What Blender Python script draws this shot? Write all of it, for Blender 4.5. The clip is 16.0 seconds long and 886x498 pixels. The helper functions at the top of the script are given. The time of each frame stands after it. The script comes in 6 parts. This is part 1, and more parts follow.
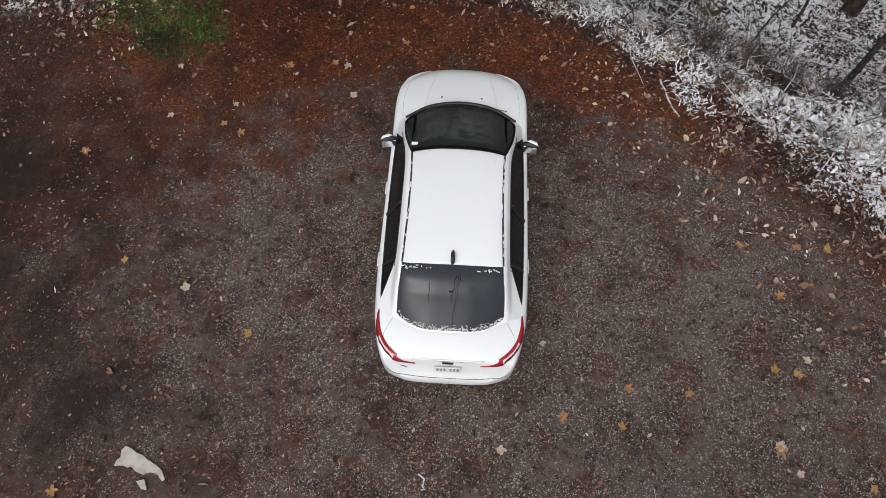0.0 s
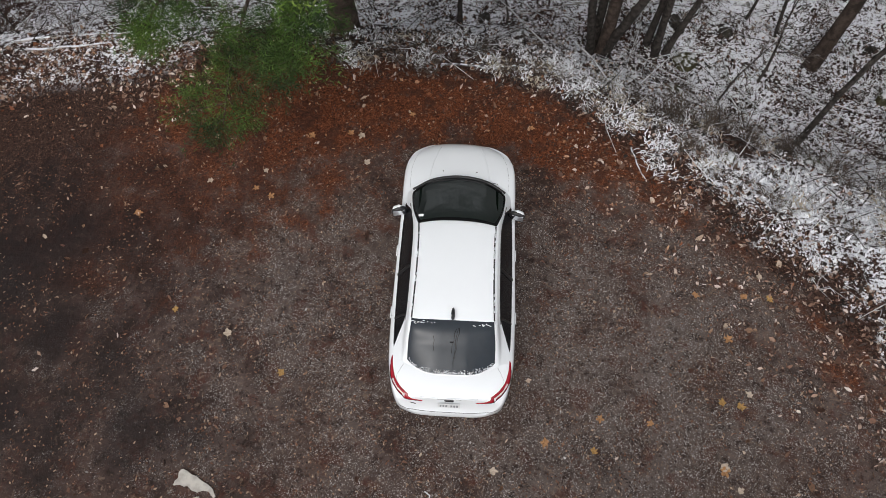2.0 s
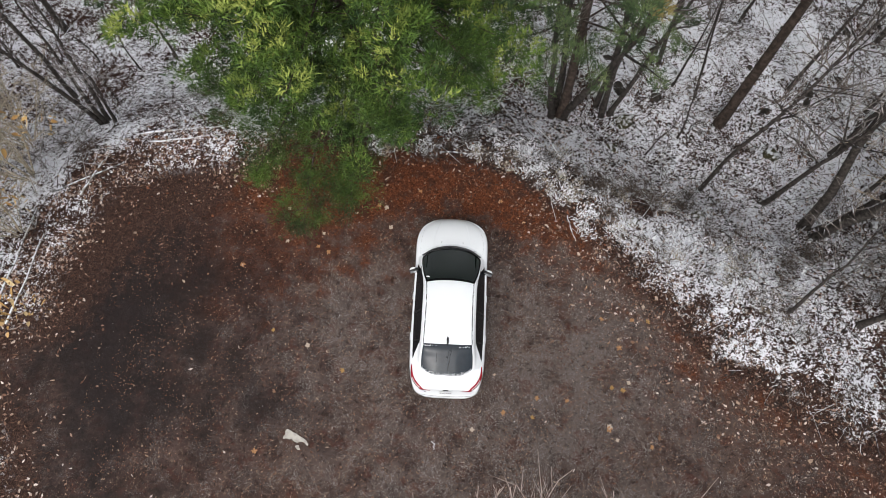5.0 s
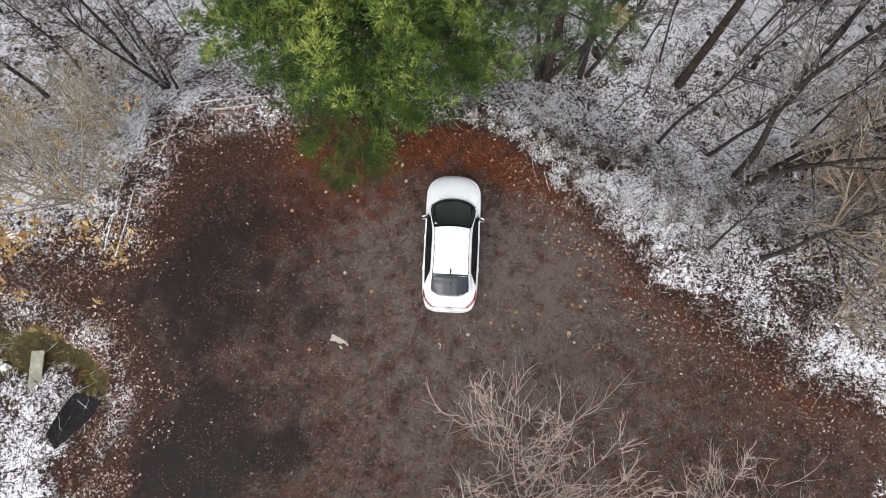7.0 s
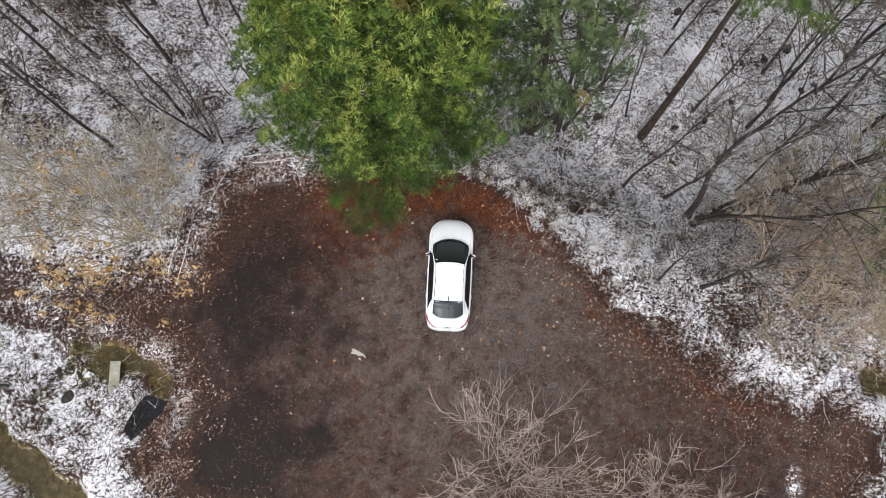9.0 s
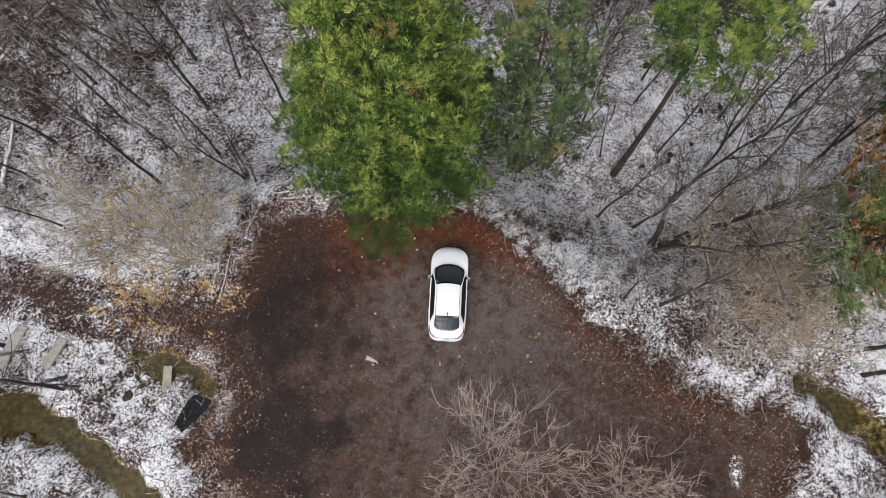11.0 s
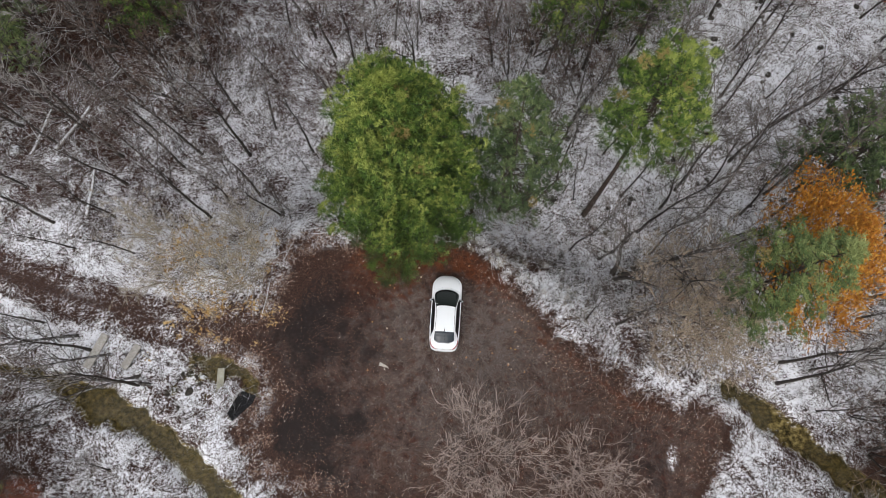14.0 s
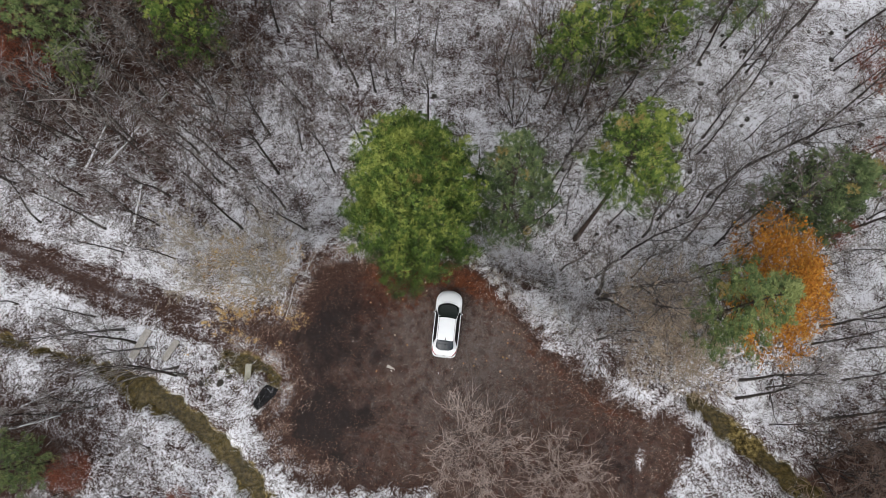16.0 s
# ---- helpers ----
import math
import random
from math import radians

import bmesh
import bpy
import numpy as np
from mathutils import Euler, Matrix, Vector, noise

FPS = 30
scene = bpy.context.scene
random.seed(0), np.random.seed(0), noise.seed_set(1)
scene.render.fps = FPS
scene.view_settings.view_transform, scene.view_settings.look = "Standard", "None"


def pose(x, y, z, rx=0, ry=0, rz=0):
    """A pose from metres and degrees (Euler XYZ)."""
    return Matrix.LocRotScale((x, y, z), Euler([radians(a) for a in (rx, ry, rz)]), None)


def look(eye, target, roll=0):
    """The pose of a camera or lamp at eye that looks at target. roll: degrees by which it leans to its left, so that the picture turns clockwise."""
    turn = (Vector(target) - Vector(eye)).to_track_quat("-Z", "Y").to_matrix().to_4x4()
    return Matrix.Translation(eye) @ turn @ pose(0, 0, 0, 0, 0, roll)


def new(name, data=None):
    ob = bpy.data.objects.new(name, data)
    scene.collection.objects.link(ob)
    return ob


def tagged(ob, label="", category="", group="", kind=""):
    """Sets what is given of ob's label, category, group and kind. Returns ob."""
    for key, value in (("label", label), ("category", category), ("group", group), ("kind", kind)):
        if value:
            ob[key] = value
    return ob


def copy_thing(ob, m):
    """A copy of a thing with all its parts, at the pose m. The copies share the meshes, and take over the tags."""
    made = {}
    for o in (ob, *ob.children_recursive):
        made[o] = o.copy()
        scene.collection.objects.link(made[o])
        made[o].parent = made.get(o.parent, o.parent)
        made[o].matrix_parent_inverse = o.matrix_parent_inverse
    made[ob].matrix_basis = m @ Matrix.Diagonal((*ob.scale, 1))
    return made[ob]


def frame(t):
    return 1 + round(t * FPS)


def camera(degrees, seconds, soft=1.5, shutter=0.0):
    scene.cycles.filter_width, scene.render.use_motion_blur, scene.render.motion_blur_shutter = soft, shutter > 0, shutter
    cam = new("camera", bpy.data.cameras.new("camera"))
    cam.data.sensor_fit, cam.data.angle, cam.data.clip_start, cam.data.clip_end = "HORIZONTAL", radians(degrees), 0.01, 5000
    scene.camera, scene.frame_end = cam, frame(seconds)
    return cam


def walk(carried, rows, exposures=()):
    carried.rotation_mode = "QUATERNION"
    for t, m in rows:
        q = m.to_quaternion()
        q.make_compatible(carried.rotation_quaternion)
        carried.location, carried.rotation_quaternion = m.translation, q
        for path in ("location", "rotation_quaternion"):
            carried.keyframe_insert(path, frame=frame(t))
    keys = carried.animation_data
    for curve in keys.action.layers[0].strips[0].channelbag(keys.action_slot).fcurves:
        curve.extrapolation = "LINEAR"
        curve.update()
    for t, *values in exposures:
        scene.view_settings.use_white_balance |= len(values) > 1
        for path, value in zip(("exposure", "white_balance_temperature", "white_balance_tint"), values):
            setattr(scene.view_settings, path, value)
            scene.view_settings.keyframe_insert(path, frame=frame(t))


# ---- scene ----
EXPOSURE = [(0.0, 0.36, 6500, 10), (3.5, 0.54, 6500, 10), (6.3, 0.80, 6500, 10), (9.2, 0.82, 6500, 10), (11.5, 0.60, 6500, 10), (16.0, 0.50, 6500, 10)]
cam = camera(70, 16.0, soft=0.75)

# seconds, eye, tilt away from straight down, heading
PATH = [
    (0, 0.057, -4.287, 7.894, 26.43, 3.14),
    (0.5, 0.060, -4.279, 8.372, 26.42, 3.15),
    (1, 0.052, -4.278, 8.801, 26.53, 3.14),
    (1.5, 0.040, -4.303, 9.230, 26.82, 3.11),
    (2, 0.027, -4.367, 9.653, 27.04, 3.01),
    (2.5, 0.019, -4.392, 10.100, 27.10, 2.86),
    (3, 0.031, -4.383, 10.702, 27.11, 2.79),
    (3.5, 0.057, -4.412, 11.884, 27.41, 2.77),
    (4, 0.081, -4.439, 13.302, 27.54, 2.79),
    (4.2, 0.080, -4.550, 13.830, 25.85, 2.77),
    (6.3, -0.002, -4.891, 19.507, 17.08, 2.78),
    (6.5, -0.010, -5.026, 19.986, 14.05, 2.79),
    (7, -0.045, -5.103, 21.229, 13.20, 2.84),
    (7.5, -0.068, -5.091, 22.522, 13.19, 2.94),
    (8, -0.060, -5.072, 23.792, 13.16, 2.99),
    (8.5, -0.026, -5.062, 25.105, 13.29, 2.99),
    (9, -0.012, -5.110, 26.394, 13.42, 2.97),
    (9.2, -0.001, -5.141, 26.931, 13.50, 2.97),
    (11.5, 0.079, -5.925, 32.726, 14.72, 3.07),
    (12, 0.151, -6.055, 34.048, 14.85, 3.04),
    (12.5, 0.155, -6.155, 35.447, 14.95, 2.97),
    (13, 0.212, -6.198, 36.765, 14.91, 3.02),
    (13.5, 0.244, -6.194, 38.087, 14.84, 3.20),
    (14, 0.244, -6.154, 39.446, 14.76, 3.85),
    (14.5, 0.254, -6.090, 40.814, 14.63, 4.69),
    (15, 0.257, -6.015, 42.205, 14.55, 5.52),
    (15.5, 0.282, -5.934, 43.612, 14.42, 6.08),
    (16, 0.355, -5.843, 45.001, 14.22, 6.30),
]
walk(cam, [(t, pose(x, y, z, tilt, 0, turn)) for t, x, y, z, tilt, turn in PATH], EXPOSURE)

# ---- light: an even overcast sky ----
from mathutils.bvhtree import BVHTree

world = bpy.data.worlds.new("overcast")
scene.world = world
world.use_nodes = True
wn = world.node_tree
wn.nodes.clear()
sky = wn.nodes.new("ShaderNodeTexSky")
sky.sky_type, sky.sun_disc = "NISHITA", False
sky.sun_elevation, sky.sun_rotation = radians(48), radians(200)
sky.air_density, sky.dust_density, sky.ozone_density = 1.0, 4.0, 1.0
veil = wn.nodes.new("ShaderNodeHueSaturation")
veil.inputs["Saturation"].default_value = 0.18
back = wn.nodes.new("ShaderNodeBackground")
back.inputs["Strength"].default_value = 0.13
wout = wn.nodes.new("ShaderNodeOutputWorld")
wn.links.new(sky.outputs[0], veil.inputs["Color"])
wn.links.new(veil.outputs[0], back.inputs["Color"])
wn.links.new(back.outputs[0], wout.inputs["Surface"])

lamp = bpy.data.lights.new("sun", "SUN")
lamp.energy, lamp.angle, lamp.color = 0.6, radians(100), (1.0, 0.985, 0.96)
sun = new("sun", lamp)
sun.matrix_world = look((0, 0, 60), (-14, 38, 0))


# ---- materials ----
class Shader:
    """A small builder for node materials."""

    def __init__(self, name, rough=0.8, metal=0.0, spec=0.4):
        self.mat = bpy.data.materials.new(name)
        self.mat.use_nodes = True
        self.t = self.mat.node_tree
        self.b = self.t.nodes["Principled BSDF"]
        self.b.inputs["Roughness"].default_value = rough
        self.b.inputs["Metallic"].default_value = metal
        self.b.inputs["Specular IOR Level"].default_value = spec
        self._co = None

    def node(self, kind, **inputs):
        n = self.t.nodes.new(kind)
        for k, v in inputs.items():
            self.put(n.inputs[k.replace("_", " ")], v)
        return n

    def put(self, socket, v):
        if hasattr(v, "is_output"):
            self.t.links.new(v, socket)
        elif isinstance(v, tuple) and len(v) == 3 and socket.type == "RGBA":
            socket.default_value = (*v, 1)
        else:
            socket.default_value = v

    def co(self):
        if self._co is None:
            self._co = self.t.nodes.new("ShaderNodeNewGeometry").outputs["Position"]
        return self._co

    def local(self):
        return self.t.nodes.new("ShaderNodeTexCoord").outputs["Object"]

    def noise(self, scale, detail=3.0, rough=0.55, co=None, distort=0.0):
        n = self.node("ShaderNodeTexNoise", Vector=co or self.co(), Scale=scale, Detail=detail, Roughness=rough, Distortion=distort)
        return n.outputs["Fac"]

    def cells(self, scale, co=None, feature="F1"):
        n = self.t.nodes.new("ShaderNodeTexVoronoi")
        n.feature = feature
        self.put(n.inputs["Vector"], co or self.co())
        n.inputs["Scale"].default_value = scale
        return n

    def math(self, op, a, b=0.0, c=0.0, clamp=False):
        n = self.t.nodes.new("ShaderNodeMath")
        n.operation, n.use_clamp = op, clamp
        for i, v in enumerate((a, b, c)):
            self.put(n.inputs[i], v)
        return n.outputs[0]

    def step(self, v, a, b, lo=0.0, hi=1.0):
        n = self.t.nodes.new("ShaderNodeMapRange")
        n.interpolation_type = "SMOOTHSTEP"
        self.put(n.inputs["Value"], v)
        for k, x in (("From Min", a), ("From Max", b), ("To Min", lo), ("To Max", hi)):
            self.put(n.inputs[k], x)
        return n.outputs[0]

    def mix(self, f, a, b):
        n = self.t.nodes.new("ShaderNodeMix")
        n.data_type = "RGBA"
        self.put(n.inputs[0], f)
        self.put(n.inputs[6], a)
        self.put(n.inputs[7], b)
        return n.outputs[2]

    def ramp(self, f, *stops):
        n = self.t.nodes.new("ShaderNodeValToRGB")
        e = n.color_ramp.elements
        while len(e) < len(stops):
            e.new(0.5)
        for el, (p, c) in zip(e, stops):
            el.position, el.color = p, (*c, 1)
        self.put(n.inputs[0], f)
        return n.outputs[0]

    def attr(self, name):
        n = self.t.nodes.new("ShaderNodeAttribute")
        n.attribute_name = name
        return n.outputs["Fac"]

    def island(self):
        return self.t.nodes.new("ShaderNodeNewGeometry").outputs["Random Per Island"]

    def each(self):
        return self.t.nodes.new("ShaderNodeObjectInfo").outputs["Random"]

    def up(self):
        g = self.t.nodes.new("ShaderNodeNewGeometry")
        s = self.t.nodes.new("ShaderNodeSeparateXYZ")
        self.t.links.new(g.outputs["Normal"], s.inputs[0])
        return s.outputs["Z"]

    def colour(self, v):
        self.put(self.b.inputs["Base Color"], v)
        return self

    def rough(self, v):
        self.put(self.b.inputs["Roughness"], v)
        return self

    def bump(self, height, strength=0.5, distance=0.02):
        n = self.node("ShaderNodeBump", Height=height, Strength=strength, Distance=distance)
        self.t.links.new(n.outputs[0], self.b.inputs["Normal"])
        return self


def ground_material():
    s = Shader("ground", 0.92, spec=0.12)
    lot, red, leaf, snow, wet, moss = (s.attr(n) for n in ("lot", "red", "leaf", "snow", "wet", "moss"))
    big, mid, fine, grit = s.noise(0.35, 4), s.noise(1.6, 5), s.noise(9, 5), s.noise(60, 3)
    # packed gravel and dirt with pale grit showing in patches
    gravel = s.attr("gravel")
    dirt = s.mix(s.step(mid, 0.34, 0.66), (0.026, 0.015, 0.013), (0.074, 0.047, 0.040))
    dirt = s.mix(s.step(big, 0.42, 0.60, 0.0, 0.55), dirt, (0.066, 0.038, 0.028))
    grey = s.math("MULTIPLY", gravel, s.step(s.noise(0.8, 6, 0.70), 0.38, 0.58, 0.10, 0.9))
    dirt = s.mix(grey, dirt, (0.112, 0.092, 0.083))
    dirt = s.mix(s.step(s.noise(1.9, 6, 0.74), 0.51, 0.61, 0.0, 0.75), dirt, (0.066, 0.025, 0.017))
    dirt = s.mix(s.step(s.noise(5.5, 6, 0.76), 0.51, 0.62, 0.0, 0.85), dirt, (0.020, 0.012, 0.010))
    dirt = s.mix(s.step(s.noise(13, 5, 0.75, distort=0.8), 0.54, 0.63, 0.0, 0.7), dirt, (0.165, 0.115, 0.085))
    # single small stones, each with its own shade
    stones = s.cells(75)
    shade = s.node("ShaderNodeSeparateXYZ", Vector=stones.outputs["Color"]).outputs["X"]
    stone = s.ramp(shade, (0.0, (0.010, 0.007, 0.006)), (0.35, (0.038, 0.026, 0.023)), (0.70, (0.088, 0.068, 0.060)), (0.90, (0.24, 0.22, 0.21)), (1.0, (0.50, 0.48, 0.46)))
    patch = s.step(s.math("ADD", s.noise(1.5, 7, 0.76), s.math("MULTIPLY", gravel, 0.13)), 0.48, 0.64, 0.02, 0.72)
    dirt = s.mix(s.math("MULTIPLY", patch, s.step(shade, 0.35, 0.95, 0.25, 1.0)), dirt, stone)
    show = s.math("MULTIPLY", shade, patch)
    dirt = s.mix(s.math("MULTIPLY", s.step(s.noise(21, 3, 0.75), 0.67, 0.73), 0.9), dirt, (0.34, 0.24, 0.18))
    # rust-red needles
    straw = s.noise(22, 5, 0.7, distort=1.5)
    needles = s.ramp(straw, (0.34, (0.016, 0.007, 0.005)), (0.5, (0.086, 0.026, 0.012)), (0.64, (0.215, 0.083, 0.038)))
    needles = s.mix(s.step(s.noise(2.2, 5, 0.65), 0.46, 0.62, 0, 0.6), needles, (0.036, 0.018, 0.014))
    col = s.mix(s.step(s.math("ADD", red, s.math("MULTIPLY", s.math("SUBTRACT", s.noise(1.8, 7, 0.70), 0.5), 2.2)), 0.30, 0.80), dirt, needles)
    # dark wet ground
    col = s.mix(s.math("MULTIPLY", s.step(s.math("ADD", wet, s.math("MULTIPLY", s.math("SUBTRACT", s.noise(0.9, 7, 0.68), 0.5), 1.7)), 0.10, 0.82), 0.90), col, (0.0135, 0.0100, 0.0100))
    # leaf carpet
    lt = s.noise(19, 5, 0.8, distort=1.6)
    carpet = s.ramp(lt, (0.40, (0.010, 0.006, 0.005)), (0.49, (0.034, 0.017, 0.013)), (0.58, (0.080, 0.044, 0.032)), (0.68, (0.24, 0.17, 0.13)))
    wild = s.step(s.math("ADD", lot, s.math("MULTIPLY", s.math("SUBTRACT", s.noise(1.4, 5, 0.65), 0.5), 1.7)), 0.25, -0.25)
    leafy = s.math("MAXIMUM", wild, s.step(s.math("ADD", leaf, s.math("MULTIPLY", s.math("SUBTRACT", s.noise(3.5, 5, 0.7), 0.5), 1.5)), 0.35, 0.75))
    col = s.mix(leafy, col, carpet)
    # moss and stream bed
    bed = s.ramp(s.noise(3.4, 7, 0.72), (0.38, (0.016, 0.012, 0.005)), (0.5, (0.085, 0.064, 0.022)), (0.62, (0.23, 0.18, 0.075)))
    col = s.mix(s.step(s.math("ADD", moss, s.math("MULTIPLY", s.math("SUBTRACT", s.noise(2.4, 5), 0.5), 0.7)), 0.35, 0.6), col, bed)
    # thin broken snow
    cover = s.math("SUBTRACT", snow, 0.5)
    for scale, weight, rough_ in ((0.4, 2.0, 0.5), (1.7, 1.8, 0.6), (7.0, 3.6, 0.70), (22, 4.6, 0.72)):
        cover = s.math("ADD", cover, s.math("MULTIPLY", s.math("SUBTRACT", s.noise(scale, 4, rough_), 0.5), weight))
    white = s.math("MULTIPLY", s.step(cover, -0.03, 0.06), s.step(snow, 0.02, 0.12))
    col = s.mix(white, col, s.mix(fine, (0.79, 0.80, 0.86), (0.92, 0.93, 0.96)))
    s.colour(col)
    s.rough(s.mix(s.math("MULTIPLY", wet, 0.7), (0.93, 0.93, 0.93), (0.30, 0.30, 0.30)))
    h = s.math("ADD", s.math("MULTIPLY", fine, 0.6), s.math("MULTIPLY", grit, 0.25))
    h = s.math("ADD", h, s.math("MULTIPLY", s.math("MULTIPLY", leafy, lt), 0.8))
    h = s.math("ADD", h, s.math("MULTIPLY", show, 0.35))
    h = s.math("ADD", h, s.math("MULTIPLY", white, 0.5))
    return s.bump(h, 0.7, 0.035).mat


def bark_material(name, dark, light, scale=9.0, snow=0.35):
    s = Shader(name, 0.9, spec=0.2)
    c = s.mix(s.step(s.noise(scale, 5, 0.65), 0.35, 0.68), dark, light)
    c = s.mix(s.step(s.noise(1.2, 3), 0.5, 0.75, 0, 0.5), c, tuple(0.55 * v for v in light))
    c = s.mix(s.step(s.each(), 0.0, 1.0, 0.0, 0.3), c, tuple(0.5 * v for v in dark))
    dust = s.math("MULTIPLY", s.step(s.up(), 0.45, 0.85), s.step(s.noise(7, 4), 0.62 - 0.35 * snow, 0.72 - 0.3 * snow))
    c = s.mix(s.math("MULTIPLY", dust, min(1.0, snow * 1.6)), c, (0.70, 0.72, 0.76))
    return s.colour(c).bump(s.noise(scale * 3, 4), 0.5, 0.02).mat


def needle_material(name, dark, mid, light, dead=0.03):
    s = Shader(name, 0.62, spec=0.3)
    # tone holds painted shade: low and inner needles dark, tuft tops light
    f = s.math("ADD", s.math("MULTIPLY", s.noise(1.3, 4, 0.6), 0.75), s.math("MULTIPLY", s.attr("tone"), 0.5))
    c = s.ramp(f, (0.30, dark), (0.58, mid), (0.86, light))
    c = s.mix(s.step(s.island(), 0.0, 1.0, 0.0, 0.25), c, dark)
    c = s.mix(s.step(s.attr("tone"), 1.0 - dead, 1.0 - dead * 0.6), c, (0.30, 0.235, 0.085))
    s.b.inputs["Subsurface Weight"].default_value = 0.0
    return s.colour(c).mat


def leaf_material(name, *stops, rough=0.7):
    s = Shader(name, rough, spec=0.3)
    c = s.ramp(s.island(), *stops)
    c = s.mix(s.step(s.noise(30, 3), 0.4, 0.7, 0, 0.35), c, tuple(0.5 * v for v in stops[0][1]))
    return s.colour(c).mat


def plain(name, c, rough=0.6, metal=0.0, spec=0.5, vary=0.12, scale=6.0):
    s = Shader(name, rough, metal, spec)
    return s.colour(s.mix(s.step(s.noise(scale, 4), 0.35, 0.7), c, tuple(v * (1 - vary) for v in c))).bump(s.noise(scale * 8, 3), 0.08, 0.004).mat


def paint_material():
    s = Shader("white_paint", 0.28, spec=0.5)
    c = s.mix(s.step(s.noise(1.5, 3), 0.45, 0.7, 0, 0.3), (0.80, 0.825, 0.85), (0.77, 0.795, 0.82))
    low = s.node("ShaderNodeSeparateXYZ", Vector=s.co()).outputs["Z"]
    road = s.math("MULTIPLY", s.step(low, 0.42, 0.2), s.step(s.noise(14, 5), 0.35, 0.65))
    c = s.mix(s.math("MULTIPLY", road, 0.55), c, (0.30, 0.26, 0.22))
    s.b.inputs["Coat Weight"].default_value = 0.6
    s.b.inputs["Coat Roughness"].default_value = 0.06
    return s.colour(c).rough(0.3).mat


def glass_material(name, tint, clear):
    """Dark car glass: a glossy face over a tinted see-through one."""
    s = Shader(name, 0.035, spec=0.3)
    s.colour(tint)
    s.b.inputs["IOR"].default_value = 1.52
    s.put(s.b.inputs["Alpha"], 1 - clear)
    s.put(s.b.inputs["Roughness"], s.step(s.noise(5, 4), 0.4, 0.7, 0.02, 0.09))
    return s.mat


def water_material(name, c, alpha, rough=0.06, gloss=0.4):
    s = Shader(name, rough, spec=0.5)
    s.colour(s.mix(s.step(s.noise(0.9, 5), 0.38, 0.65), c, tuple(v * 1.9 for v in c)))
    s.put(s.b.inputs["Alpha"], alpha)
    s.b.inputs["Specular IOR Level"].default_value = gloss
    return s.bump(s.noise(6, 3), 0.12, 0.02).mat


